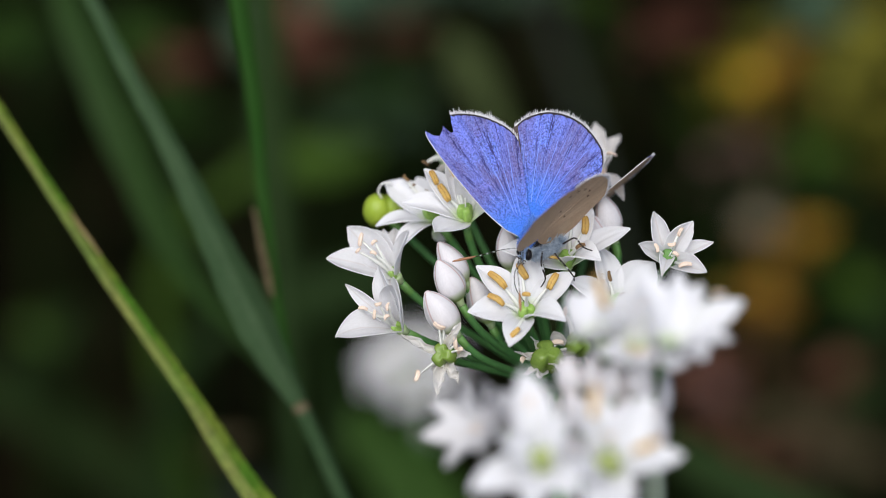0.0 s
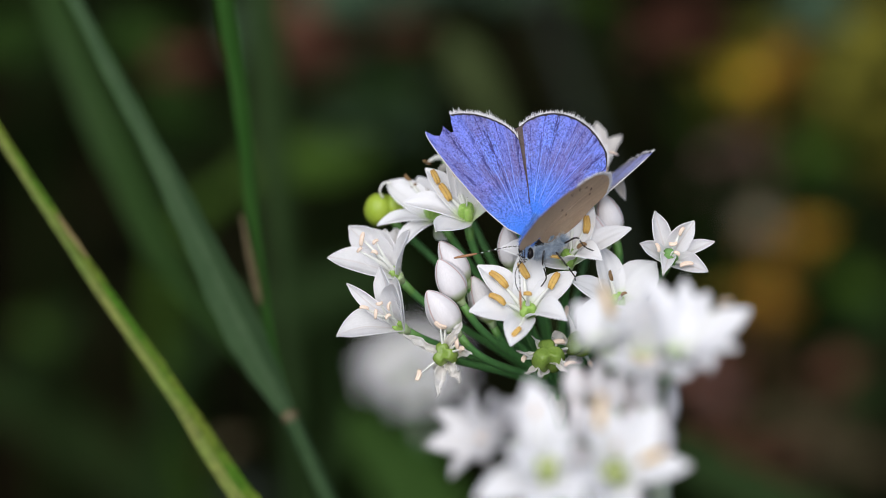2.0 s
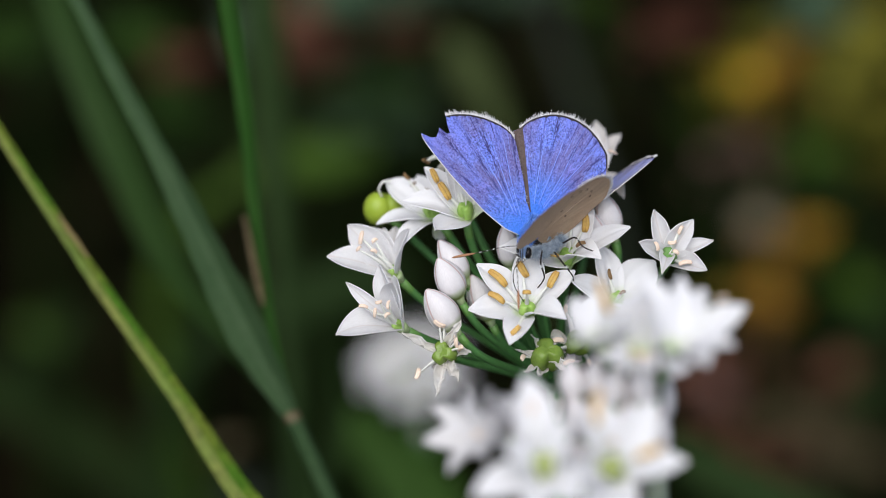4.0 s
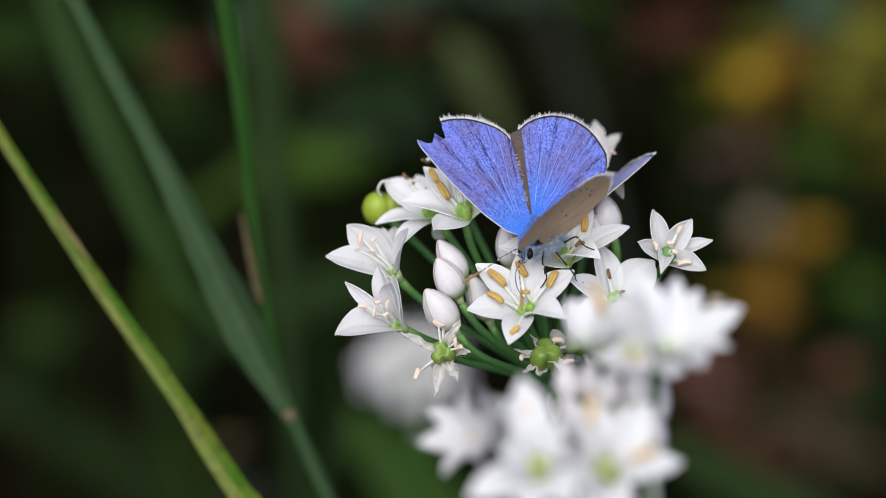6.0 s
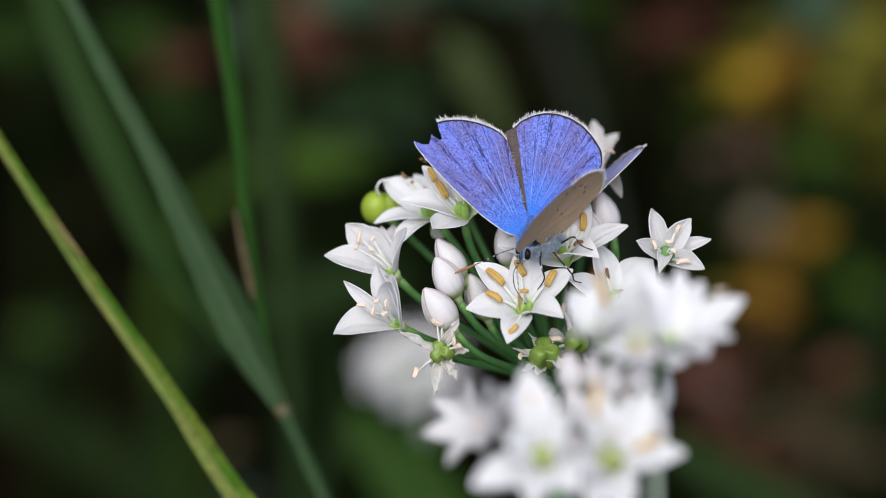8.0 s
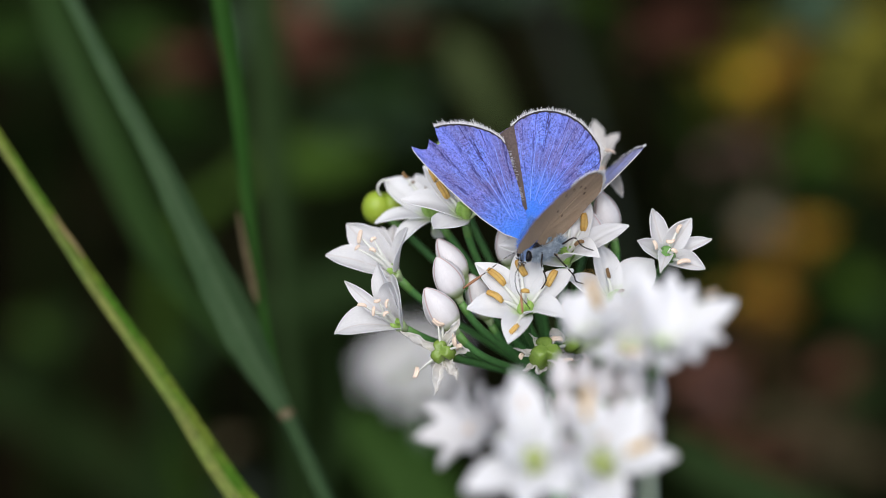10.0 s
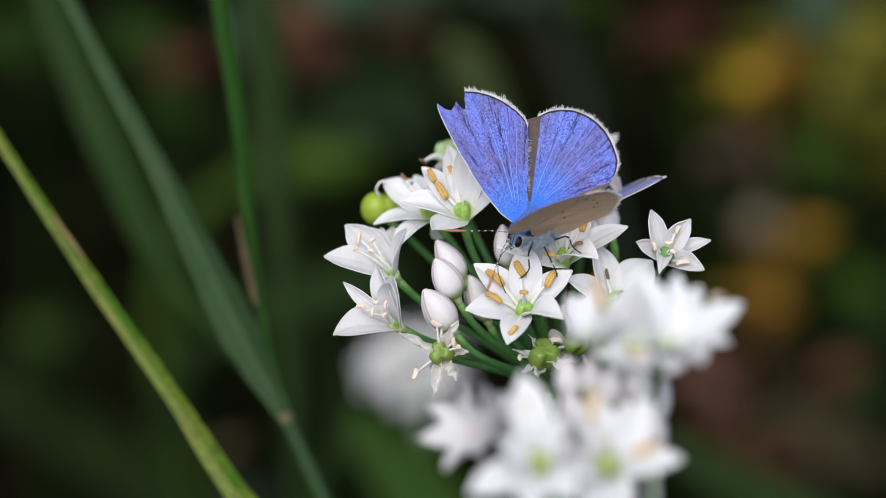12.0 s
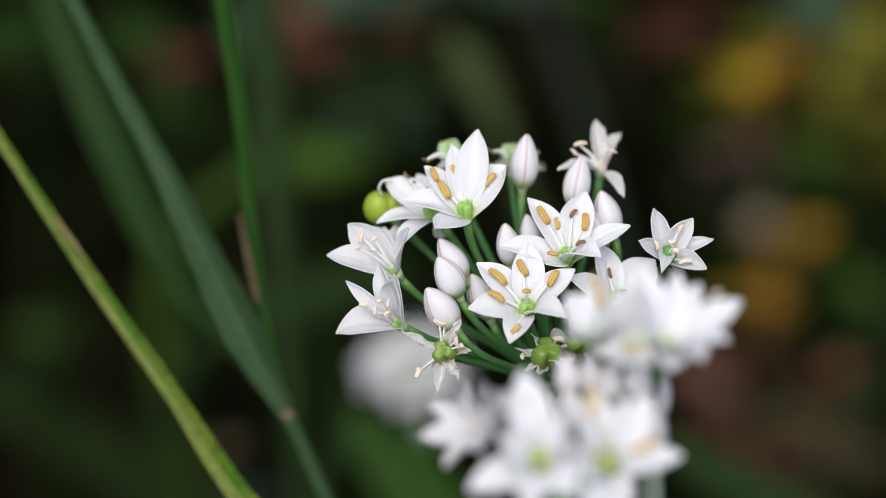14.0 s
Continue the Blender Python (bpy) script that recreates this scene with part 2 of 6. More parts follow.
# soil lowered to near black; the colour stands for shade over the bed
SOIL = material("shade_darkened_soil", (0.008, 0.006, 0.005), 0.95, (0.018, 0.013, 0.010), 25, 300, 0.4, 0.4, 0.0, 1.0, gloss=0.04)
WING = wing_scales(material("blue_wing", (0.100, 0.200, 0.74), 0.5, (0.165, 0.178, 0.61), 220, 4600, 0.7, 0.8, 0.08, 0.8, sheen=0.4, gloss=0.2))
UNDER = material("brown_underwing", (0.50, 0.335, 0.215), 0.7, (0.57, 0.42, 0.29), 300, 5000, 0.4, 0.10, 0.05, 0.2)
VEIN = material("wing_vein", (0.28, 0.43, 0.98), 0.4, (0.13, 0.22, 0.80), 500, 5000, 0.4, 0.15)
DUSK = material("dusky_wing", (0.055, 0.038, 0.034), 0.65, (0.095, 0.066, 0.058), 300, 5000, 0.4, 0.3, 0.0, 0.8)
VEIN_DARK = material("dark_vein", (0.018, 0.018, 0.12), 0.6, (0.03, 0.03, 0.16), 500, 5000, 0.4, 0.2)
SPOT = material("wing_spot", (0.10, 0.06, 0.04), 0.7, (0.16, 0.10, 0.07), 900, 6000, 0.4, 0.2)
EDGE = material("wing_edge", (0.012, 0.009, 0.014), 0.7, (0.03, 0.022, 0.03), 900, 6000, 0.4, 0.2)
FRINGE = material("wing_fringe", (0.86, 0.86, 0.88), 0.7, (0.60, 0.58, 0.60), 900, 6000, 0.5, 0.1, 0.2)
COSTA = material("wing_front_edge", (0.74, 0.72, 0.70), 0.5, (0.55, 0.52, 0.50), 900, 6000, 0.5, 0.1)
FUR_BLUE = material("blue_fur", (0.08, 0.27, 0.90), 0.6, (0.22, 0.42, 0.85), 500, 5000, 0.3, 0.15, 0.2)
FUR_GREY = material("grey_fur", (0.80, 0.88, 0.96), 0.7, (0.30, 0.40, 0.52), 1800, 5000, 0.75, 0.15, 0.4)
FUR_FACE = material("face_fur", (0.62, 0.78, 0.96), 0.7, (0.32, 0.50, 0.84), 900, 5000, 0.4, 0.15, 0.4)
CHITIN = material("dark_chitin", (0.014, 0.012, 0.012), 0.4, (0.035, 0.026, 0.022), 900, 6000, 0.4, 0.2, gloss=0.2)
BAND = material("white_band", (0.62, 0.64, 0.64), 0.6, None, 900, 6000)
EYE_BLACK = material("black_eye", (0.008, 0.007, 0.008), 0.25, (0.015, 0.012, 0.012), 900, 9000, 0.4, 0.3, gloss=0.15)
CLUB = material("antenna_club", (0.40, 0.20, 0.10), 0.5, (0.22, 0.10, 0.05), 900, 6000)


# ---- mesh tools ----
def part(name, bm, mat, parent, label="", m=None):
    me = bm if isinstance(bm, bpy.types.Mesh) else bpy.data.meshes.new(name)
    if not isinstance(bm, bpy.types.Mesh):
        bm.to_mesh(me)
        bm.free()
        for f in me.polygons:
            f.use_smooth = True
    if mat and not me.materials:
        for one in (mat if isinstance(mat, (list, tuple)) else [mat]):
            me.materials.append(one)
    ob = new(name, me)
    ob.parent = parent
    if m is not None:
        ob.matrix_basis = m
    if label:
        tagged(ob, label)
    return ob


def mesh_of(name, bm, mat):
    me = bpy.data.meshes.new(name)
    bm.to_mesh(me)
    bm.free()
    for f in me.polygons:
        f.use_smooth = True
    for one in (mat if isinstance(mat, (list, tuple)) else [mat]):
        me.materials.append(one)
    return me


def basis(z):
    """A turn whose z axis is the given direction."""
    z = Vector(z).normalized()
    x = Vector((0.3, 0.9, 0.31)).cross(z).normalized()
    return Matrix((x, z.cross(x), z)).transposed().to_4x4()


def bezier(a, b, c, d, n):
    a, b, c, d = (Vector(p) for p in (a, b, c, d))
    return [(1 - t) ** 3 * a + 3 * (1 - t) ** 2 * t * b + 3 * (1 - t) * t * t * c + t ** 3 * d
            for t in [i / n for i in range(n + 1)]]


def smooth_path(points, n):
    """A smooth line through the points, which may stand at uneven distances."""
    p = [Vector(q) for q in points]
    m = len(p)
    gap = [max((p[i + 1] - p[i]).length, 1e-9) for i in range(m - 1)]
    slope = [(p[i + 1] - p[i]) / gap[i] for i in range(m - 1)]
    tan = [slope[0]] + [(slope[i - 1] * gap[i] + slope[i] * gap[i - 1]) / (gap[i - 1] + gap[i]) for i in range(1, m - 1)] + [slope[-1]]
    line = []
    for i in range(m - 1):
        for k in range(n):
            t = k / n
            line.append((2 * t ** 3 - 3 * t * t + 1) * p[i] + (t ** 3 - 2 * t * t + t) * gap[i] * tan[i]
                        + (3 * t * t - 2 * t ** 3) * p[i + 1] + (t ** 3 - t * t) * gap[i] * tan[i + 1])
    return line + [p[-1]]


def tube(bm, path, radii, sides=8, slots=None):
    """A round rod along a path, with a radius at each point."""
    rings = []
    x = None
    for i, q in enumerate(path):
        d = (path[min(i + 1, len(path) - 1)] - path[max(i - 1, 0)]).normalized()
        if x is None:
            x = d.orthogonal().normalized()
        x = (x - d * x.dot(d)).normalized()
        y = d.cross(x)
        r = radii[i] if isinstance(radii, (list, tuple)) else radii
        rings.append([bm.verts.new(q + r * (math.cos(k * math.tau / sides) * x + math.sin(k * math.tau / sides) * y))
                      for k in range(sides)])
    for i in range(len(rings) - 1):
        for k in range(sides):
            f = bm.faces.new((rings[i][k], rings[i][(k + 1) % sides], rings[i + 1][(k + 1) % sides], rings[i + 1][k]))
            if slots:
                f.material_index = slots[i]
    bm.faces.new(rings[0][::-1])
    bm.faces.new(rings[-1])
    return bm


def ball(bm, center, axes, u=12, v=8, turn=None):
    """An ellipsoid."""
    made = bmesh.ops.create_uvsphere(bm, u_segments=u, v_segments=v, radius=1.0)["verts"]
    m = Matrix.Translation(center) @ (turn or Matrix.Identity(4)) @ Matrix.Diagonal((*axes, 1))
    bmesh.ops.transform(bm, matrix=m, verts=made)
    return made


def sheet(bm, grid, thick):
    """A closed thin body from a grid of points: its upper face, its lower face and its rim."""
    rows, cols = len(grid), len(grid[0])
    def normal(i, j):
        a = grid[min(i + 1, rows - 1)][j] - grid[max(i - 1, 0)][j]
        b = grid[i][min(j + 1, cols - 1)] - grid[i][max(j - 1, 0)]
        n = b.cross(a)
        return n.normalized() if n.length > 1e-12 else Vector((0, 0, 1))
    up = [[bm.verts.new(grid[i][j] + 0.5 * thick * normal(i, j)) for j in range(cols)] for i in range(rows)]
    lo = [[bm.verts.new(grid[i][j] - 0.5 * thick * normal(i, j)) for j in range(cols)] for i in range(rows)]
    for i in range(rows - 1):
        for j in range(cols - 1):
            bm.faces.new((up[i][j], up[i][j + 1], up[i + 1][j + 1], up[i + 1][j]))
            f = bm.faces.new((lo[i + 1][j], lo[i + 1][j + 1], lo[i][j + 1], lo[i][j]))
            f.material_index = 1
    rim = []
    for i in range(rows - 1):
        for j, s in ((0, 1), (cols - 1, -1)):
            q = (up[i][j], up[i + 1][j], lo[i + 1][j], lo[i][j])
            rim.append(bm.faces.new(q if s > 0 else q[::-1]))
    for j in range(cols - 1):
        for i, s in ((0, -1), (rows - 1, 1)):
            q = (up[i][j], up[i][j + 1], lo[i][j + 1], lo[i][j])
            rim.append(bm.faces.new(q[::-1] if s < 0 else q))
    for f in rim:
        for e in f.edges:
            e.smooth = False
    return bm


# ---- garlic chives: petals, stamens, ovaries ----
def petal_bm(length, width, cup, curl, roll=0.0, wave=0.0, seed=0, crumple=0.0):
    """One petal: grows along y from the origin, inner side towards z; cupped across, curling back at its tip, drawn to a point."""
    rnd = random.Random(seed)
    ph, lop = rnd.uniform(0, 6), rnd.uniform(-0.05, 0.05)
    rows, cols = 15, 13
    grid = []
    for i in range(rows):
        t = i / (rows - 1)
        if t < 0.5:
            w = width * 0.5 * (0.34 + 0.66 * math.sin(math.pi * t) ** 1.1)
        else:
            u = (t - 0.5) / 0.5
            w = width * 0.5 * (0.95 * (1 - u ** 2.7) ** 1.05 + 0.05 * (1 - u) ** 0.5)
        w = max(w, 0.02 * width)
        z0 = length * (0.09 * math.sin(math.pi * t) + curl * (t - t ** 3.5))
        row = []
        for j in range(cols):
            s = 2 * j / (cols - 1) - 1
            z = z0 + cup * w * (s * s - 0.3) + roll * w * s ** 3 + wave * width * math.sin(6 * t + 3 * s + ph) * t * (1 - 0.6 * t)
            z -= 0.055 * width * math.exp(-(s / 0.16) ** 2) * (1 - 0.7 * t)
            z += 0.017 * width * math.cos(s * 11 + ph) * (1 - t * t)
            q = Vector((w * s * (1 - 0.18 * cup * s * s) + lop * width * math.sin(math.pi * t), length * t, z))
            if crumple:
                q += crumple * width * t * noise.noise_vector(q * 900 + Vector((seed * 3.1, 0, 0)))
                q += crumple * width * 0.5 * t * noise.noise_vector(q * 2600 + Vector((0, seed, 0)))
            row.append(q)
        grid.append(row)
    bm = bmesh.new()
    return sheet(bm, grid, 0.12 * MM)


# cup, roll, wave, crumple and material of a petal by the flower's age
AGES = {
    "fresh": ((0.18, 0.42), 0.06, 0.05, 0.0, PETAL),
    "old": ((0.2, 0.4), 0.08, 0.05, 0.0, PETAL),
    "pale": ((0.2, 0.4), 0.05, 0.05, 0.0, PETAL),
    "slim": ((0.15, 0.35), 0.05, 0.04, 0.0, PETAL),
    "faded": ((0.35, 0.6), 0.15, 0.06, 0.02, PETAL_OLD),
    "wilted": ((0.5, 0.8), 0.25, 0.07, 0.03, PETAL_OLD),
    "dry": ((0.8, 1.1), 0.25, 0.08, 0.10, PETAL_DRY),
}


def anther_bm(length, width, twist, seed):
    """An anther: two long pollen sacs side by side with a groove between them and a blunt end."""
    rnd = random.Random(seed)
    bm = bmesh.new()
    for s in (-1, 1):
        n = 8
        path = [Vector((s * width * (0.17 + 0.04 * math.sin(3 * t + s)) + twist * (t - 0.5) ** 2 * length, length * (t - 0.5), width * 0.22 * math.sin(math.pi * t)))
                for t in [i / n for i in range(n + 1)]]
        r = [width * 0.33 * max(0.25, 1 - abs(2 * i / n - 1) ** 4) ** 0.5 * rnd.uniform(0.93, 1.07) for i in range(n + 1)]
        tube(bm, path, r, 8)
    # the seam of the open sacs
    tube(bm, [Vector((twist * (t - 0.5) ** 2 * length, length * (t - 0.5) * 0.86, width * (0.17 + 0.25 * math.sin(math.pi * t)))) for t in [i / 6 for i in range(7)]], width * 0.07, 5, [1] * 6)
    return bm


ANTHERS = {
    "fresh": [mesh_of("anther", anther_bm(2.0 * MM, 0.80 * MM, t, 1 + k), [ANTHER, ANTHER_OLD]) for k, t in enumerate((0.0, 0.2, -0.12))],
    "old": [mesh_of("anther", anther_bm(1.25 * MM, 0.50 * MM, t, 2), [ANTHER_OLD, ANTHER]) for t in (0.5, -0.7)],
    "faded": [mesh_of("anther", anther_bm(1.5 * MM, 0.60 * MM, t, 3), [ANTHER_PINK, ANTHER_PINK]) for t in (0.4, -0.6)],
}
ANTHERS["slim"] = [*ANTHERS["old"], ANTHERS["fresh"][0]]
ANTHERS["wilted"] = ANTHERS["dry"] = ANTHERS["pale"] = ANTHERS["faded"]


def lobes_bm(size, reach, wide, tall, up, seam):
    """Three ridged lobes grown together round an axis, dimpled at the top, with a seam between each two."""
    bm = bmesh.new()
    rows, cols = 16, 36
    rings = []
    for i in range(rows + 1):
        v = math.pi * i / rows
        ring = []
        for k in range(cols):
            a = math.tau * k / cols
            lobe = 1 - seam * abs(math.cos(1.5 * a)) ** 9 - 0.12 * abs(math.cos(1.5 * a)) ** 2 - 0.05 * abs(math.sin(1.5 * a)) ** 30
            r = size * (reach + wide) * math.sin(v) ** 0.85 * lobe
            r *= 1 + 0.04 * noise.noise(Vector((math.cos(a) * 2, math.sin(a) * 2, v * 2 + size * 900)))
            z = size * (up - tall * math.cos(v)) - 0.45 * size * math.exp(-((math.pi - v) / 0.55) ** 2)
            ring.append(bm.verts.new((r * math.cos(a), r * math.sin(a), z)))
        rings.append(ring)
    for i in range(rows):
        for k in range(cols):
            bm.faces.new((rings[i][k], rings[i][(k + 1) % cols], rings[i + 1][(k + 1) % cols], rings[i + 1][k]))
    return bm


def ovary_bm(size):
    """The ovary of an open flower."""
    return lobes_bm(size, 0.42, 0.58, 1.35, 1.1, 0.34)


def capsule_bm(size):
    """A ripening seed capsule."""
    return lobes_bm(size, 0.46, 0.70, 1.22, 1.0, 0.36)


OVARIES = {"ripe": mesh_of("ovary", ovary_bm(1.6 * MM), OVARY_RIPE), "small": mesh_of("ovary", ovary_bm(0.7 * MM), OVARY), "dull": mesh_of("ovary", ovary_bm(1.15 * MM), STALK_TOP), "fresh": mesh_of("ovary", ovary_bm(1.08 * MM), OVARY), "dry": mesh_of("ovary", ovary_bm(0.7 * MM), ANTHER_PINK), "big": mesh_of("ovary", capsule_bm(1.45 * MM), CAPSULE), "young": mesh_of("ovary", capsule_bm(1.4 * MM), CUP)}


def filament_bm(length, r):
    bm = bmesh.new()
    path = [Vector((0, length * t, 0.10 * length * math.sin(math.pi * t))) for t in [i / 6 for i in range(7)]]
    return tube(bm, path, [r * (3.4 - 2.6 * (i / 6) ** 1.2) for i in range(7)], 8)


FILAMENT_MESH = mesh_of("filament", filament_bm(4.4 * MM, 0.11 * MM), FILAMENT)


def cup_bm():
    """The pale green base on which the petals stand."""
    bm = bmesh.new()
    path = [Vector((0, 0, z * MM)) for z in (-1.1, -0.7, -0.3, 0.1, 0.35)]
    return tube(bm, path, [0.42 * MM, 0.50 * MM, 0.64 * MM, 0.76 * MM, 0.6 * MM], 12)


CUP_MESH = mesh_of("flower", cup_bm(), CUP)


def out_turn(azimuth, opening, z0=0.0):
    """In a flower's space: y axis along the petal, z axis towards the flower's own axis."""
    return pose(0, 0, z0, 0, 0, azimuth - 90) @ pose(0, 0, 0, 90 - opening, 0, 0)


HEADS = {}


def pedicel(plant, base, axis):
    """A thin stalk from the middle of the head to the base of one flower."""
    c = Vector(HEADS[plant.name]) * MM
    b = Vector(base) * MM - Vector(axis).normalized() * 1.0 * MM
    d = (b - c)
    path = bezier(c, c + d * 0.35 + Vector((0, 0, 1.5 * MM)), b - Vector(axis).normalized() * d.length * 0.3, b, 12)
    path = [p - plant.location for p in path]
    bm = bmesh.new()
    tube(bm, path, [0.52 * MM - 0.07 * MM * min(1, i / 6) + 0.08 * MM * max(0, (i - 9) / 3) for i in range(13)], 8,
         [0] * 11 + [1])
    part("pedicel", bm, [STALK, STALK_TOP], plant)


def flower(plant, base, axis, petals, stamens=(), style="fresh"):
    """An open star flower. Petals: azimuth, opening, length, width, curl; stamens: azimuth, opening, length,
    azimuth and opening of the anther's own line, its length, its age. In the middle a green ovary."""
    rnd = random.Random(int(abs(base[0] * 100 + base[1] * 37 + base[2] * 11)))
    pedicel(plant, base, axis)
    m = Matrix.Translation(Vector(base) * MM - plant.location) @ basis(axis)
    f = part("flower", CUP_MESH, None, plant, m=m)
    cup, roll, wave, crumple, mat = AGES[style]
    for i, (az, op, length, width, curl) in enumerate(petals):
        bm = petal_bm(length * MM, width * MM, rnd.uniform(*cup), curl, rnd.uniform(-roll, roll), wave, rnd.randint(1, 999), crumple)
        part("petal", bm, mat, f, m=out_turn(az, op, 0.15 * MM * (i % 2)) @ pose(0, 0, 0, 0, rnd.uniform(-8, 8), 0))
    if not stamens:
        # they stand a little inside the petals
        stamens = [(az + rnd.uniform(-8, 8), max(12, op - rnd.uniform(9, 16)), length * rnd.uniform(0.6, 0.72), az + rnd.uniform(60, 120), 90, 1.6, style)
                   for az, op, length, width, curl in petals]
    for az, op, length, turn, lift, size, kind in stamens:
        st = out_turn(az, op)
        sl = length / 4.4
        part("filament", FILAMENT_MESH, None, f, m=st @ Matrix.Diagonal((1, sl, min(sl, 1), 1)))
        a, o = radians(turn), radians(lift)
        y = Vector((math.sin(o) * math.cos(a), math.sin(o) * math.sin(a), math.cos(o)))
        z = Vector((0, 0, 1)) - 0.4 * (st.to_3x3() @ Vector((0, 1, 0)))
        z = (z - y * z.dot(y)).normalized()
        an = Matrix.Translation(st @ Vector((0, length * MM, 0.2 * MM))) @ Matrix((y.cross(z), y, z)).transposed().to_4x4()
        mesh = rnd.choice(ANTHERS[kind])
        k = size / {"fresh": 2.0, "old": 1.25}.get(kind, 1.5)
        part("anther", mesh, None, f, m=an @ pose(0, 0, 0, 0, rnd.uniform(-25, 25), 0) @ Matrix.Diagonal((max(0.75, min(1.1, k)), k, max(0.75, min(1.1, k)), 1)))
    part("ovary", OVARIES[{"wilted": "dull", "slim": "ripe", "pale": "small", "faded": "small", "dry": "dry"}.get(style, "fresh")], None, f, m=pose(0, 0, 0.1 * MM, 0, 0, rnd.uniform(0, 120)))
    bm = bmesh.new()
    tube(bm, [Vector((0, 0, 1.5 * MM)), Vector((0.1 * MM, 0, 2.6 * MM)), Vector((0.2 * MM, 0.1 * MM, 3.6 * MM))],
         [0.13 * MM, 0.10 * MM, 0.07 * MM], 6)
    part("style", bm, FILAMENT, f)
    return f


def bud_petal_bm(length, fat, inner):
    """One closed bud petal: a curved shell from the base to the tip."""
    rows, cols = 13, 9
    grid = []
    for i in range(rows):
        t = i / (rows - 1)
        r = fat * length * math.sin(math.pi * (0.05 + 0.93 * t) ** 0.80) ** 0.72 * (0.94 if inner else 1.0)
        r = max(r, 0.012 * length)
        row = []
        for j in range(cols):
            e = 2 * j / (cols - 1) - 1
            a = e * radians(70)
            q = r * (1 + (0.045 * e if not inner else 0))
            row.append(Vector((q * math.sin(a), -q * math.cos(a), length * t)))
        grid.append(row)
    bm = bmesh.new()
    return sheet(bm, grid, 0.12 * MM)


BUD_CACHE = {}


def bud(plant, base, axis, length, fat):
    """A closed flower bud: three outer and three inner petals wrapped over each other."""
    pedicel(plant, base, axis)
    m = Matrix.Translation(Vector(base) * MM - plant.location) @ basis(axis)
    b = part("bud", CUP_MESH, None, plant, m=m, label="closed white flower bud")
    key = round(fat, 2)
    if key not in BUD_CACHE:
        BUD_CACHE[key] = [mesh_of("bud_petal", bud_petal_bm(5.5 * MM, key, k), BUD) for k in (False, True)]
    s = length / 5.5
    for k in range(6):
        part("bud_petal", BUD_CACHE[key][k % 2], None, b, m=pose(0, 0, -0.1 * MM, 0, 0, 60 * k + length * 40) @ Matrix.Diagonal((s, s, s, 1)))
    return b


def seed_head(plant, base, axis, size, seed, petals=None, stamens=None, kind="big"):
    """A spent flower: swollen green capsule with shrivelled petals and stamens hanging from it."""
    rnd = random.Random(seed)
    pedicel(plant, base, axis)
    m = Matrix.Translation(Vector(base) * MM - plant.location) @ basis(axis)
    f = part("spent_flower", CUP_MESH, None, plant, m=m, label="spent flower with a swollen green capsule")
    part("capsule", OVARIES[kind], None, f, m=pose(0, 0, -0.3 * MM, 0, 0, rnd.uniform(0, 120)) @ Matrix.Diagonal((size, size, size, 1)))
    # (azimuth, opening, length) of each dry petal and each stamen
    petals = petals or [(60 * k + rnd.uniform(-15, 15), rnd.uniform(60, 120), rnd.uniform(2.2, 4.6)) for k in range(6)]
    stamens = stamens or [(120 * k + rnd.uniform(-15, 15), rnd.uniform(60, 115), rnd.uniform(3.2, 4.6)) for k in range(3)]
    for k, (az, op, length) in enumerate(petals):
        bm = petal_bm(length * MM, rnd.uniform(0.9, 1.5) * MM, 0.9, rnd.uniform(-0.35, 0.4), rnd.uniform(-0.6, 0.6), 0.12, seed * 10 + k, 0.55)
        part("dry_petal", bm, PAPER, f, m=out_turn(az, op, -0.4 * MM))
    for az, op, length in stamens:
        st = out_turn(az, op)
        sl = length / 4.4
        part("filament", FILAMENT_MESH, None, f, m=st @ Matrix.Diagonal((0.8, sl, sl * 1.5, 1)))
        part("anther", rnd.choice(ANTHERS["faded" if kind == "big" else "old"]), None, f, m=st @ pose(0, 4.5 * MM * sl, 0, rnd.uniform(-30, 30), 0, rnd.uniform(-70, 70)))
    return f


def berry(plant, base, axis):
    """A ripe round green seed capsule."""
    pedicel(plant, base, axis)
    m = Matrix.Translation(Vector(base) * MM - plant.location) @ basis(axis)
    bm = bmesh.new()
    level = basis(axis).inverted()
    for c, r, h in (((-0.9, 0.25, 0.6), 1.8, 2.1), ((1.0, 0.5, 0.8), 1.5, 1.8), ((0.2, 1.4, 0.2), 1.6, 1.8)):
        ball(bm, level @ Vector(c) * MM, (r * MM, r * MM, h * MM), 20, 14, level)
    b = part("seed_capsule", bm, BERRY, plant, m=m, label="round glossy green seed capsule")
    bm = petal_bm(4.2 * MM, 1.6 * MM, 0.9, 0.4, 0.4, 0.1, 77)
    part("dry_petal", bm, PAPER, b, m=out_turn(40, 135, -1.6 * MM))
    # the old style, hooked over the top
    bm = bmesh.new()
    tube(bm, smooth_path([level @ Vector(p) * MM for p in ((-0.4, -0.6, 2.6), (-0.75, -0.9, 3.8), (-0.2, -0.7, 4.6), (0.7, -0.6, 4.6))], 6), 0.15 * MM, 6)
    part("style", bm, FILAMENT, b)
    return b


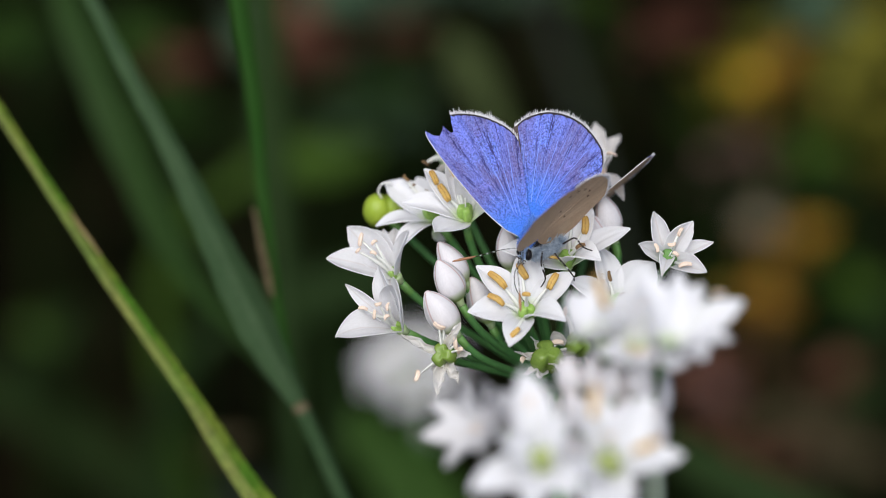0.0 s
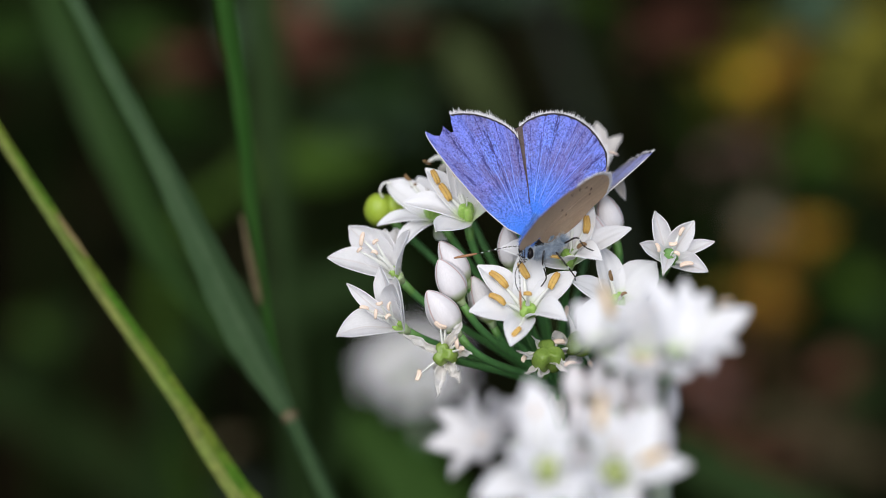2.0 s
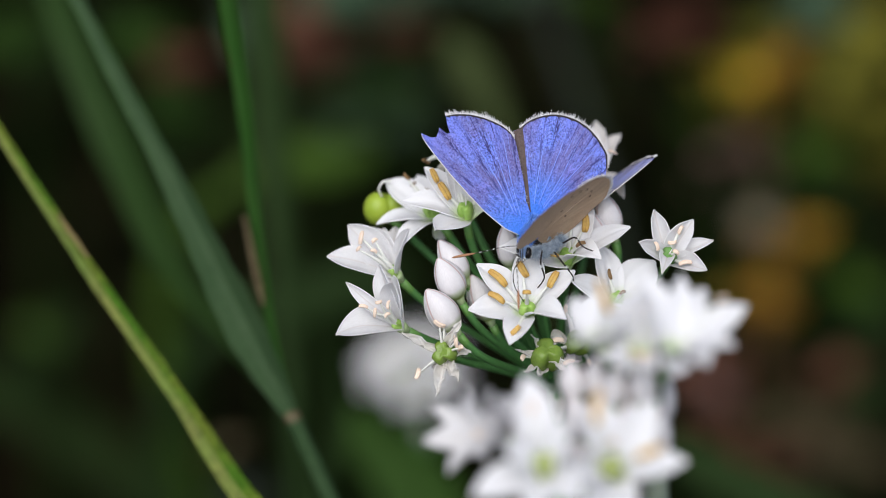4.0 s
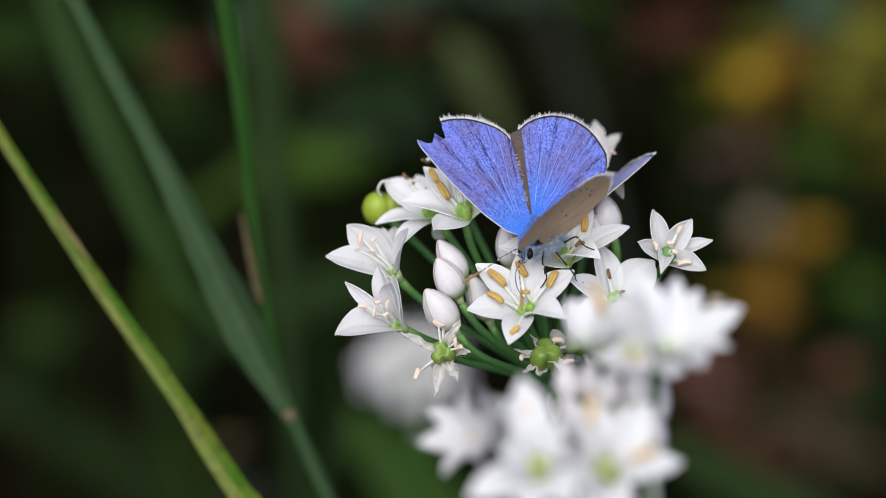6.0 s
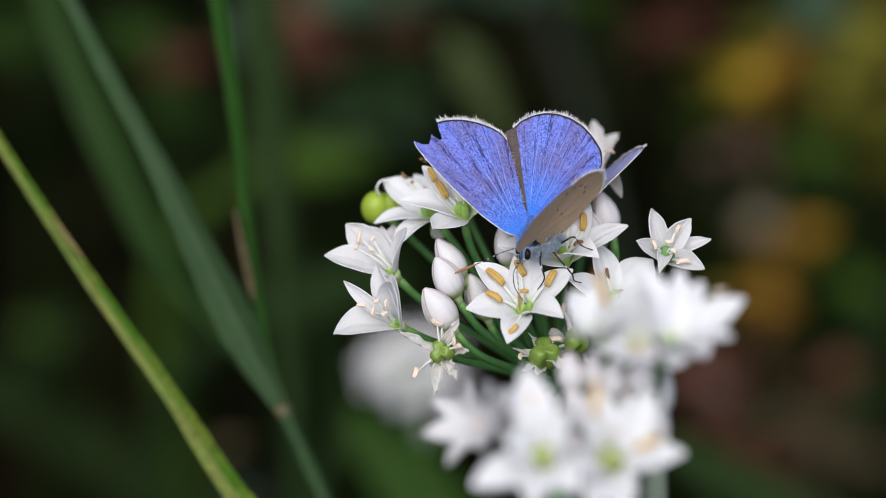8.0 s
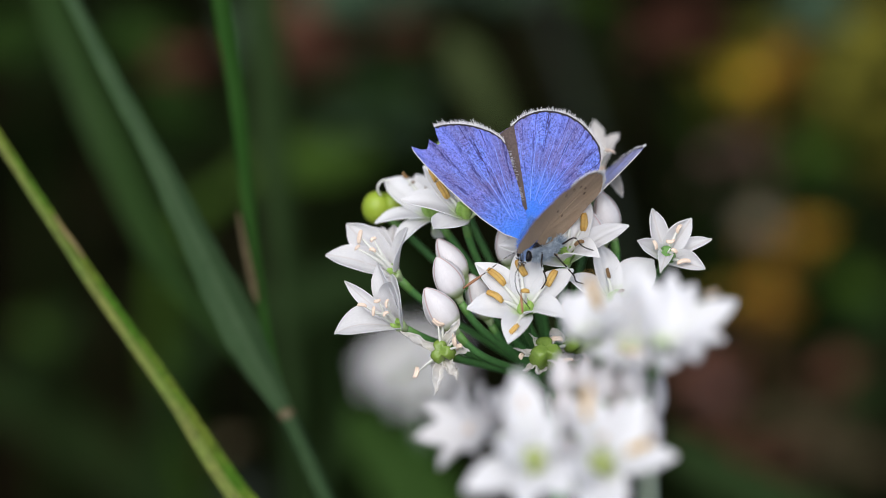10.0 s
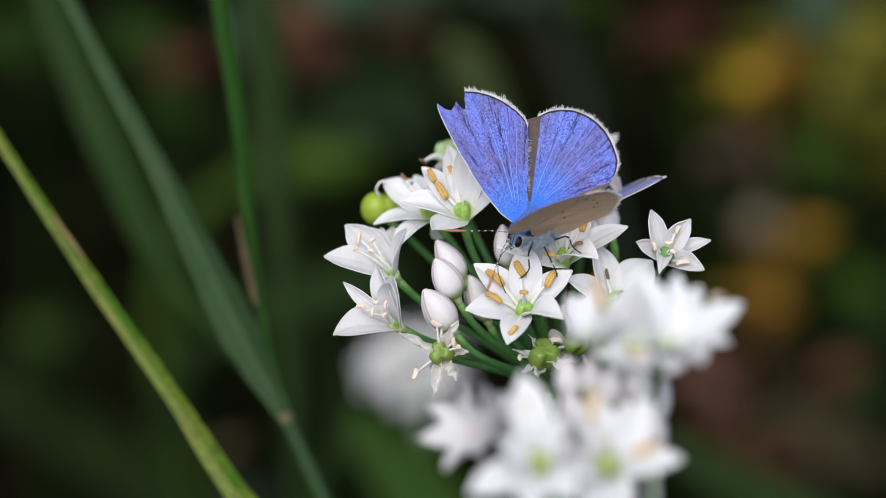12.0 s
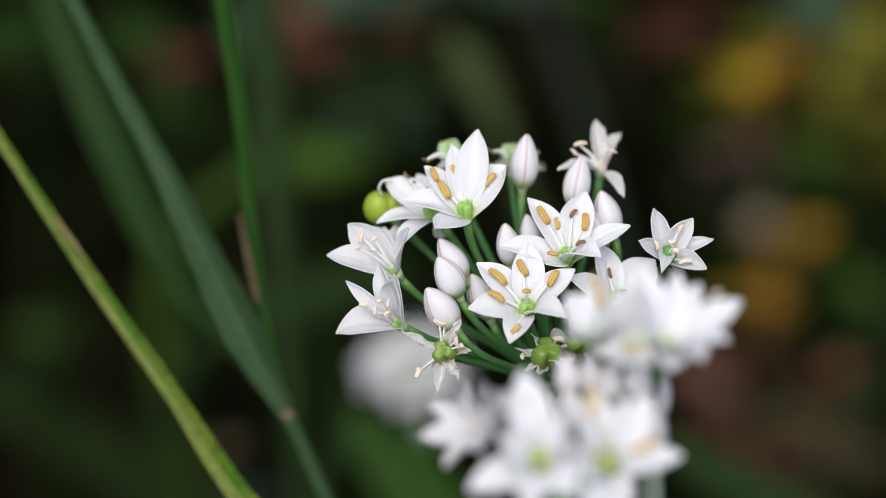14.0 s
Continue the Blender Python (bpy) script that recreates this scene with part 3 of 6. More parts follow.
def chive_plant(center, root, bend, label, stalk=STALK):
    """A plant on its root: a leafless stalk up to the middle of the flower head."""
    plant = tagged(new("garlic_chives"), label, "flower", "flowering garlic chives")
    plant.location = Vector((*root, 0)) * MM
    HEADS[plant.name] = center
    c = Vector(center) * MM - plant.location
    path = bezier((0, 0, -0.01), (0, 0, c.z * 0.5), c - Vector(bend) * MM, c, 24)
    bm = bmesh.new()
    tube(bm, path, [1.7 * MM - 0.4 * MM * i / 24 for i in range(25)], 10)
    part("scape", bm, stalk, plant)
    # papery sheath under the head
    for k in range(2):
        bm = petal_bm(5 * MM, 2.5 * MM, 0.8, 0.2, 0.2, 0.08, 300 + k)
        part("sheath", bm, PAPER, plant, m=Matrix.Translation(c) @ out_turn(100 + 170 * k, 120))
    return plant


# ---- ground ----
def ground_bm():
    bm = bmesh.new()
    n = 60
    xs = [-80, -20, -6, -2.5] + [-1.5 + 3.0 * i / n for i in range(n + 1)] + [2.5, 6, 20, 80]
    ys = [-80, -20, -6, -2] + [-0.6 + 3.0 * i / n for i in range(n + 1)] + [4, 8, 25, 120]
    v = [[bm.verts.new((x, y, 0.012 * noise.noise(Vector((x * 9, y * 9, 0))) + 0.006 * noise.noise(Vector((x * 40, y * 40, 3))))) for x in xs] for y in ys]
    for i in range(len(ys) - 1):
        for j in range(len(xs) - 1):
            bm.faces.new((v[i][j], v[i][j + 1], v[i + 1][j + 1], v[i + 1][j]))
    return bm


tagged(part("ground", ground_bm(), SOIL, None), "bare soil of a flower bed, its shade put into the colour", "ground", kind="structure")


# ---- the flowering plants ----
umbel = chive_plant((13.8, 4.5, 398.9), (30, 30), (-1, 1, 30), "garlic chives in bloom with star-shaped white flowers and buds")
flower(umbel, (9.8, -5.2, 414.0), (-0.03, -0.43, 0.90), [(159, 61, 8.4, 3.9, 0.05), (104, 56, 8.4, 4.1, 0.05), (50, 61, 7.7, 3.5, 0.05), (-150, 66, 7.6, 3.8, 0.05), (-25, 54, 7.4, 3.6, 0.25), (-90, 67, 7.5, 3.6, 0.12)],
       [(158, 50, 5.7, -19, 117, 2.7, 'fresh'), (-163, 48, 4.9, -9, 112, 2.2, 'fresh'), (114, 45, 5.5, -39, 125, 2.1, 'fresh'), (55, 48, 5.4, -111, 122, 2.1, 'fresh'), (-89, 59, 5.9, 53, 65, 1.6, 'fresh'), (-73, 10, 5.2, 14, 94, 1.0, 'fresh')], "fresh")
flower(umbel, (14.6, -0.4, 418.4), (0.03, -0.38, 0.93), [(147, 57, 8.9, 3.6, 0.05), (90, 54, 8.6, 4.4, 0.05), (37, 63, 8.6, 3.5, 0.05), (-30, 46, 7.3, 3.8, 0.28), (-165, 74, 8.4, 3.4, 0.05), (-133, 66, 3.5, 3.4, 0.1)],
       [(148, 49, 6.3, -33, 125, 2.4, 'fresh'), (132, 43, 4.8, -60, 132, 1.5, 'fresh'), (73, 44, 5.3, -76, 133, 2.1, 'fresh'), (100, 44, 5.9, 57, 59, 1.2, 'old'), (-14, 21, 4.6, 35, 73, 1.2, 'old'), (-116, 40, 4.6, 9, 96, 1.4, 'fresh')], "fresh")
flower(umbel, (2.8, 3.4, 422.5), (-0.08, -0.32, 0.94), [(93, 47, 10.5, 4.2, 0.05), (58, 59, 7.6, 5.4, 0.12), (-105, 60, 7.4, 3.9, -0.1), (-164, 67, 8.0, 4.1, 0.05), (152, 57, 7.9, 3.3, 0.05), (119, 50, 8.8, 3.4, 0.05)],
       [(157, 47, 6.4, -44, 134, 1.8, 'fresh'), (169, 40, 4.4, -36, 132, 2.3, 'fresh'), (123, 42, 5.6, -40, 133, 1.8, 'fresh'), (54, 47, 5.3, 56, 60, 2.0, 'fresh'), (108, 42, 3.7, 33, 79, 1.1, 'old'), (134, 43, 5.6, -148, 100, 0.8, 'old')], "fresh")
flower(umbel, (-0.6, 6.4, 421.1), (-0.50, -0.13, 0.86), [(153, 49, 8.1, 3.8, 0.05), (-146, 60, 7.4, 3.4, 0.05), (-108, 75, 7.6, 3.0, 0.05), (119, 61, 6.7, 3.0, 0.05), (168, 167, 3.2, 2.7, 0.05), (97, 93, 5.9, 3.0, 0.05)],
       [(133, 35, 6.3, -31, 150, 1.0, 'old'), (129, 39, 5.1, 40, 88, 0.8, 'old'), (114, 46, 4.0, 4, 136, 1.2, 'old'), (127, 49, 3.7, 15, 127, 0.8, 'old')], "fresh")
flower(umbel, (26.3, 0.2, 418.5), (0.04, -0.69, 0.72), [(128, 61, 6.3, 2.4, -0.1), (74, 59, 5.8, 2.9, 0.12), (36, 61, 6.2, 2.2, -0.05), (-11, 54, 6.1, 2.6, 0.0), (-169, 40, 5.8, 2.2, -0.1), (-88, 37, 6.2, 2.0, 0.3)],
       [(177, 29, 3.6, -51, 109, 1.1, 'faded'), (85, 46, 4.4, -101, 109, 1.1, 'faded'), (92, 29, 3.0, 24, 86, 1.0, 'faded'), (11, 16, 3.5, -15, 101, 0.8, 'faded'), (-18, 39, 3.9, 29, 84, 1.6, 'faded')], "wilted")
flower(umbel, (-5.4, 0.2, 416.6), (-0.52, -0.26, 0.81), [(138, 42, 8.4, 4.1, -0.05), (-177, 47, 8.5, 4.0, 0.05), (108, 65, 6.5, 2.6, -0.1), (19, 43, 7.3, 2.8, -0.1), (121, 57, 7.0, 3.6, 0.05), (99, 76, 6.7, 3.3, 0.0)],
       [(139, 25, 6.2, -114, 120, 1.6, 'faded'), (108, 20, 5.2, 40, 93, 0.8, 'faded'), (-179, 20, 5.9, 44, 86, 0.8, 'faded'), (166, 6, 4.7, -8, 137, 0.8, 'faded')], "faded")
flower(umbel, (-4.8, -5.2, 412.5), (-0.64, -0.44, 0.63), [(86, 49, 7.9, 3.7, -0.05), (130, 43, 8.3, 1.8, 0.2), (38, 35, 7.1, 4.4, -0.2), (-163, 48, 7.7, 4.4, 0.2), (100, 79, 7.2, 3.3, 0.0)],
       [(147, 15, 5.8, -9, 135, 1.1, 'faded'), (-96, 3, 4.7, -112, 108, 1.1, 'faded'), (26, 24, 4.6, -115, 104, 1.0, 'faded'), (-18, 20, 4.2, -142, 75, 0.8, 'faded'), (55, 15, 5.1, 18, 122, 0.8, 'faded')], "faded")
flower(umbel, (19.0, 12.4, 424.4), (0.12, -0.16, 0.98), [(116, 57, 7.0, 2.3, -0.1), (84, 67, 6.3, 2.0, 0.1), (-51, 86, 6.2, 2.0, 0.1), (-140, 80, 6.1, 1.8, 0.1)],
       [(-175, 45, 4.5, 22, 75, 1.6, 'faded'), (-154, 55, 4.7, -11, 119, 1.1, 'faded'), (-56, 27, 4.7, 8, 96, 1.3, 'faded')], "dry")
flower(umbel, (20.2, -1.9, 413.5), (0.15, -0.44, 0.89), [(130, 59, 7.7, 3.6, 0.05), (66, 62, 7.2, 5.2, 0.0), (-167, 59, 7.3, 3.6, 0.05), (-39, 51, 7.3, 3.4, 0.05), (-84, 71, 7.6, 3.4, 0.05), (-118, 71, 7.6, 3.4, 0.05)],
       [(140, 38, 4.2, -50, 125, 1.2, 'old'), (-175, 60, 5.6, 5, 92, 0.9, 'old'), (-73, 19, 4.9, 41, 66, 0.8, 'old')], "fresh")
bud(umbel, (2.5, -0.5, 416.5), (-0.52, 0.08, 0.85), 5.7, 0.26)
bud(umbel, (1.8, -2.9, 415.4), (-0.45, 0.10, 0.89), 5.3, 0.32)
bud(umbel, (1.3, -5.6, 412.6), (-0.56, 0.07, 0.83), 5.8, 0.31)
bud(umbel, (8.1, 2.0, 417.1), (-0.16, 0.14, 0.98), 5.1, 0.28)
bud(umbel, (9.5, 9.5, 423.8), (0.08, 0.14, 0.99), 6.5, 0.25)
bud(umbel, (15.6, 7.7, 422.3), (0.16, 0.14, 0.98), 6.1, 0.26)
bud(umbel, (20.2, 4.4, 420.1), (-0.29, 0.13, 0.95), 5.4, 0.29)
bud(umbel, (10.8, 4.4, 417.4), (-0.18, 0.14, 0.97), 4.9, 0.26)
bud(umbel, (5.5, -0.8, 411.5), (-0.38, 0.11, 0.92), 5.8, 0.27)
bud(umbel, (18.9, 3.0, 418.7), (-0.29, 0.13, 0.95), 4.7, 0.30)
seed_head(umbel, (0.5, -7.0, 409.8), (-0.31, -0.75, 0.58), 0.95, 11, [(61, 56, 5.5), (161, 52, 6.0), (-91, 66, 5.8), (7, 54, 4.5), (-124, 68, 2.5), (-53, 73, 3.5)], [(99, 46, 4.2), (93, 62, 4.4), (-133, 67, 4.1), (36, 42, 3.2), (15, 45, 3.4)])
seed_head(umbel, (12.0, -7.1, 408.7), (0.06, -0.42, 0.91), 1.24, 12, [(-160, 50, 4.4), (-118, 62, 4.2), (79, 52, 3.6), (-36, 48, 4.4), (-88, 55, 4.0), (150, 46, 4.2)], [(-150, 58, 3.4), (70, 37, 3.2), (-14, 51, 3.6)])
seed_head(umbel, (15.2, -3.9, 409.3), (0.54, -0.52, 0.66), 1.0, 17)
seed_head(umbel, (1.2, 11.7, 426.3), (-0.21, 0.21, 0.95), 1.05, 13, kind="young")
seed_head(umbel, (8.3, 15.4, 424.6), (0.00, 0.22, 0.98), 0.9, 14, kind="young")
berry(umbel, (-6.9, 10.0, 420.1), (-0.63, -0.23, 0.74))

front = chive_plant((22.4, -33.6, 415.4), (34, -36), (-2, 1, 30), "garlic chives in bloom, a white flower head before another", STALK_WAXY)
flower(front, (9.9, -52.9, 420.0), (-0.05, -0.64, 0.77), [(118, 64, 10.2, 4.5, 0.05), (-136, 68, 8.7, 4.0, 0.05), (-172, 32, 7.9, 3.5, 0.05), (66, 33, 7.7, 3.8, 0.05), (-37, 51, 8.3, 3.8, 0.05), (-82, 53, 8.3, 4.0, 0.05)],
       [(119, 58, 7.0, -88, 114, 1.3, 'faded')], "slim")
flower(front, (16.5, -51.3, 418.8), (0.10, -0.64, 0.76), [(23, 62, 8.6, 3.5, 0.05), (78, 62, 9.1, 4.5, 0.05), (124, 62, 8.7, 4.0, 0.05), (-128, 43, 8.3, 3.5, 0.05), (-61, 56, 8.3, 4.0, 0.05), (-93, 56, 8.4, 3.8, 0.05)],
       [(143, 27, 10.2, -72, 115, 3.4, 'fresh'), (17, 24, 8.1, -139, 105, 2.8, 'fresh'), (108, 37, 4.2, -39, 109, 0.8, 'faded')], "slim")
flower(front, (6.3, -42.6, 418.4), (-0.78, -0.37, 0.50), [(180, 40, 8.8, 3.3, 0.05), (138, 40, 8.6, 2.8, 0.05), (-110, 40, 8.6, 3.6, 0.05), (40, 27, 8.5, 3.6, 0.05), (15, 41, 8.6, 3.8, 0.05), (0, 56, 8.6, 4.1, 0.05), (-58, 46, 8.6, 3.6, 0.05)],
       [(-16, 19, 5.2, -95, 129, 1.0, 'faded'), (-55, 21, 5.1, -47, 146, 0.8, 'faded')], "faded")
flower(front, (23.2, -42.7, 428.0), (0.22, -0.29, 0.93), [(45, 54, 9.6, 3.8, 0.05), (-15, 45, 8.2, 3.6, 0.05), (106, 54, 8.9, 2.9, 0.05), (84, 60, 8.4, 2.9, 0.05), (142, 56, 9.7, 3.6, 0.05), (-56, 51, 8.4, 4.1, 0.05), (-85, 60, 8.4, 4.1, 0.05), (112, 81, 7.8, 3.8, 0.05)],
       [(58, 43, 8.1, 23, 71, 1.2, 'faded')], "pale")
flower(front, (16.5, -38.0, 426.5), (-0.30, -0.23, 0.93), [(130, 65, 7.1, 3.6, 0.05), (99, 63, 7.2, 3.6, 0.05), (-92, 41, 7.4, 3.6, 0.05), (-8, 49, 7.3, 3.8, 0.05), (-50, 69, 7.4, 3.6, 0.05), (134, 91, 6.7, 3.1, 0.05)],
       [(-10, 19, 8.4, -66, 143, 3.6, 'fresh')], "pale")
flower(front, (19.8, -40.1, 426.3), (0.00, -0.21, 0.98), [(116, 57, 7.6, 4.1, 0.05), (89, 52, 8.2, 4.1, 0.05), (137, 83, 6.6, 3.6, 0.05), (71, 80, 6.7, 3.6, 0.05), (-86, 61, 7.4, 3.4, 0.05), (-60, 61, 7.4, 3.4, 0.05)],
       [], "pale")
bud(front, (17.7, -39.6, 420.6), (0.03, 0.14, 0.99), 4.5, 0.35)
bud(front, (20.5, -41.3, 421.7), (0.02, 0.14, 0.99), 4.8, 0.32)
bud(front, (13.5, -39.3, 421.2), (-0.13, 0.14, 0.98), 4.7, 0.31)
bud(front, (15.9, -38.4, 420.8), (-0.08, 0.14, 0.99), 4.7, 0.29)
bud(front, (22.3, -35.2, 416.0), (0.27, 0.13, 0.95), 5.6, 0.29)
bud(front, (14.6, -43.7, 418.9), (-0.34, 0.12, 0.93), 5.3, 0.30)
bud(front, (18.7, -44.9, 418.8), (0.06, 0.14, 0.99), 5.0, 0.27)
bud(front, (8.3, -44.6, 419.3), (-0.26, 0.13, 0.96), 4.5, 0.30)
bud(front, (6.6, -41.7, 418.4), (-0.14, 0.14, 0.98), 4.4, 0.34)
bud(front, (13.9, -48.1, 416.6), (-0.20, 0.14, 0.97), 4.4, 0.36)
bud(front, (22.2, -38.3, 413.9), (0.18, 0.14, 0.97), 5.1, 0.29)

distant_umbel = chive_plant((-3.0, 160.4, 313.0), (-20, 180), (0, 0, 30), "small white garlic chives flower head low among leaves")
flower(distant_umbel, (-5.4, 158.9, 322.2), (-0.20, -0.46, 0.86), [(-150, 62, 7, 3.5, 0.05), (-90, 58, 7, 3.5, 0.05), (-30, 66, 7, 3.5, 0.05), (30, 60, 7, 3.5, 0.05), (90, 64, 7, 3.5, 0.05), (150, 57, 7, 3.5, 0.05)], (), "old")
flower(distant_umbel, (-8.5, 158.7, 321.7), (-0.57, -0.43, 0.70), [(-130, 62, 7, 3.5, 0.05), (-70, 58, 7, 3.5, 0.05), (-10, 66, 7, 3.5, 0.05), (50, 60, 7, 3.5, 0.05), (110, 64, 7, 3.5, 0.05), (170, 57, 7, 3.5, 0.05)], (), "old")
flower(distant_umbel, (-3.2, 159.9, 324.4), (0.21, -0.12, 0.97), [(-110, 62, 7, 3.5, 0.05), (-50, 58, 7, 3.5, 0.05), (10, 66, 7, 3.5, 0.05), (70, 60, 7, 3.5, 0.05), (130, 64, 7, 3.5, 0.05), (190, 57, 7, 3.5, 0.05)], (), "old")
flower(distant_umbel, (-2.4, 158.2, 320.8), (0.53, -0.49, 0.69), [(-90, 62, 7, 3.5, 0.05), (-30, 58, 7, 3.5, 0.05), (30, 66, 7, 3.5, 0.05), (90, 60, 7, 3.5, 0.05), (150, 64, 7, 3.5, 0.05), (210, 57, 7, 3.5, 0.05)], (), "old")
flower(distant_umbel, (-5.6, 156.0, 320.6), (-0.05, -0.70, 0.71), [(-100, 62, 7, 4, 0.05), (-40, 58, 7, 4, 0.05), (20, 66, 7, 4, 0.05), (80, 60, 7, 4, 0.05), (140, 64, 7, 4, 0.05), (200, 57, 7, 4, 0.05)], (), "old")
flower(distant_umbel, (-7.4, 157.4, 323.6), (-0.35, -0.45, 0.82), [(-80, 62, 7, 4, 0.05), (-20, 58, 7, 4, 0.05), (40, 66, 7, 4, 0.05), (100, 60, 7, 4, 0.05), (160, 64, 7, 4, 0.05), (220, 57, 7, 4, 0.05)], (), "old")


# ---- grass ----
def blade_bm(points, width, fold=0.5, n=10, halves=False):
    """A long folded leaf along a path, keeled along its midrib. Width: one number, or one for each point of the path.
    halves: its two sides take the first and the second material."""
    path = smooth_path([Vector(p) * MM for p in points], n)
    rows = []
    m = len(path)
    side = None
    for i, q in enumerate(path):
        t = i / (m - 1)
        d = (path[min(i + 1, m - 1)] - path[max(i - 1, 0)]).normalized()
        view = Vector((0.25, -0.8, 0.5))
        x = d.cross(view).normalized()
        side = x if side is None else (0.7 * side + 0.3 * x).normalized()
        y = d.cross(side).normalized()
        if isinstance(width, (list, tuple)):
            g = t * (len(width) - 1)
            k = min(int(g), len(width) - 2)
            w = 0.5 * MM * (width[k] + (width[k + 1] - width[k]) * (g - k))
        else:
            w = width * MM * 0.5 * max(0.02, 1 - max(0, t - 0.35) / 0.65) ** 0.75
        w *= 1 + 0.04 * math.sin(31 * t) + 0.03 * math.sin(77 * t)
        rows.append([q + side * w * s + y * fold * w * (abs(s) - 0.5) for s in (-1, -0.66, -0.33, 0, 0.33, 0.66, 1)])
    bm = bmesh.new()
    if not halves:
        return sheet(bm, rows, 0.25 * MM)
    sheet(bm, [row[:4] for row in rows], 0.25 * MM)
    for f in bm.faces:
        f.material_index = 0
    known = set(bm.faces)
    sheet(bm, [row[3:] for row in rows], 0.25 * MM)
    for f in bm.faces:
        if f not in known:
            f.material_index = 1
    return bm


def grass_blade(points, width, mat, label, fold=0.5):
    """A grass shoot with one long leaf, rooted in the soil."""
    root = Vector(points[0]) * MM
    g = tagged(new("grass_shoot"), label, "grass", "tall grass blades")
    g.location = root
    local = [Vector(p) - root / MM for p in points]
    two = isinstance(mat, (list, tuple))
    part("blade", blade_bm(local, width, fold, 10, two), mat, g)
    line = smooth_path([p * MM for p in local], 10)
    w = max(width) if isinstance(width, (list, tuple)) else width
    bm = bmesh.new()
    tube(bm, line, [0.045 * w * MM * (1.1 - i / len(line)) for i in range(len(line))], 6)
    part("midrib", bm, mat[0] if two else mat, g)
    bm = bmesh.new()
    tube(bm, line[:12], [0.2 * w * MM * (1.2 - 0.5 * i / 12) for i in range(12)], 10)
    part("sheath", bm, mat[0] if two else mat, g)
    return g


# two halves: their own tones, plus painted light on the fold's paler side
blade_yellow = grass_blade([(30.0, 0.0, 0.0), (22.0, -2.0, 150.0), (2.0, 0.0, 320.0), (-15.8, 0.7, 376.6), (-22.9, 5.1, 383.6), (-31.4, 11.4, 394.7), (-41.2, 18.2, 406.9), (-50.6, 25.0, 419.3), (-60.1, 33.0, 431.6), (-70.2, 42.6, 445.1)], (2.8, 3.3, 3.5, 3.4, 2.9, 2.25, 1.75, 1.4, 1.2, 1.0), (BLADE_YELLOW, BLADE_GREEN), "long yellow-green grass blade with a brown scar", 0.35)
part("scar", blade_bm([(-72.3, 17.2, 411.1), (-73.7, 18.2, 412.8), (-75.0, 19.1, 414.3), (-76.1, 20.0, 415.8)], (0.2, 0.5, 0.45, 0.2), 0.3), SCAR, blade_yellow, "brown scar")
grass = tagged(new("grass_plant"), "tall green grass stem with a swollen joint and long leaves", "grass", "tall grass blades")
grass.location = Vector((5.0, 30.0, 0.0)) * MM
bm = bmesh.new()
line = smooth_path([Vector(p) * MM for p in [(0.0, 0.0, 0.0), (-4.0, -8.0, 180.0), (-15.3, -18.7, 373.7), (-20.0, -15.1, 383.8), (-22.8, -13.3, 389.9)]], 8)
tube(bm, line, 1.15 * MM, 8)
part("stem", bm, BLADE, grass)
bm = bmesh.new()
ball(bm, Vector((-22.8, -13.3, 389.9)) * MM, (1.2 * MM, 1.2 * MM, 1.0 * MM), 12, 8)
part("joint", bm, JOINT, grass, "pale brown stem joint")
part("leaf", blade_bm([(-22.8, -13.3, 389.9), (-28.0, -8.4, 398.2), (-33.3, -2.9, 407.5), (-38.6, 2.5, 416.8), (-46.2, 9.4, 429.1), (-50.2, 13.5, 435.7), (-57.1, 20.0, 447.1)], (1.8, 5.0, 4.2, 2.8, 2.0, 1.7, 1.5), 0.7), BLADE, grass)
part("leaf", blade_bm([(-22.8, -13.3, 389.9), (-33.3, 28.3, 379.8), (-43.8, 52.9, 380.5), (-52.9, 71.9, 390.4), (-60.4, 83.4, 403.3), (-64.9, 92.5, 411.0)], (1.5, 3.0, 5.0, 6.0, 5.0, 4.0), 0.5), BLADE_DIM, grass)
part("leaf", blade_bm([(-22.8, -13.3, 389.9), (-25.5, -5.4, 397.5), (-27.1, 0.7, 405.8), (-28.2, 5.0, 412.6), (-29.2, 9.6, 422.5), (-30.6, 13.3, 430.4), (-31.9, 16.9, 438.2)], (0.8, 1.0, 1.2, 1.5, 1.9, 2.2, 2.3), 0.6), BLADE_FRESH, grass)
part("dry_leaf", blade_bm([(-26.7, -4.6, 401.5), (-27.3, -2.6, 403.3), (-28.1, -1.1, 406.6), (-29.2, 2.0, 410.9)], (0.4, 0.9, 0.8, 0.3), 0.4), DRY, grass)

# ---- butterfly ----
# Its own space: x and y lie in the plane of the spread wing pair, z leaves that pair's blue face.
def outline_at(outline, a):
    for (a0, r0), (a1, r1) in zip(outline, outline[1:]):
        if (a0 - a) * (a1 - a) <= 0 and a0 != a1:
            return r0 + (r1 - r0) * (a - a0) / (a1 - a0)
    return outline[-1][1]


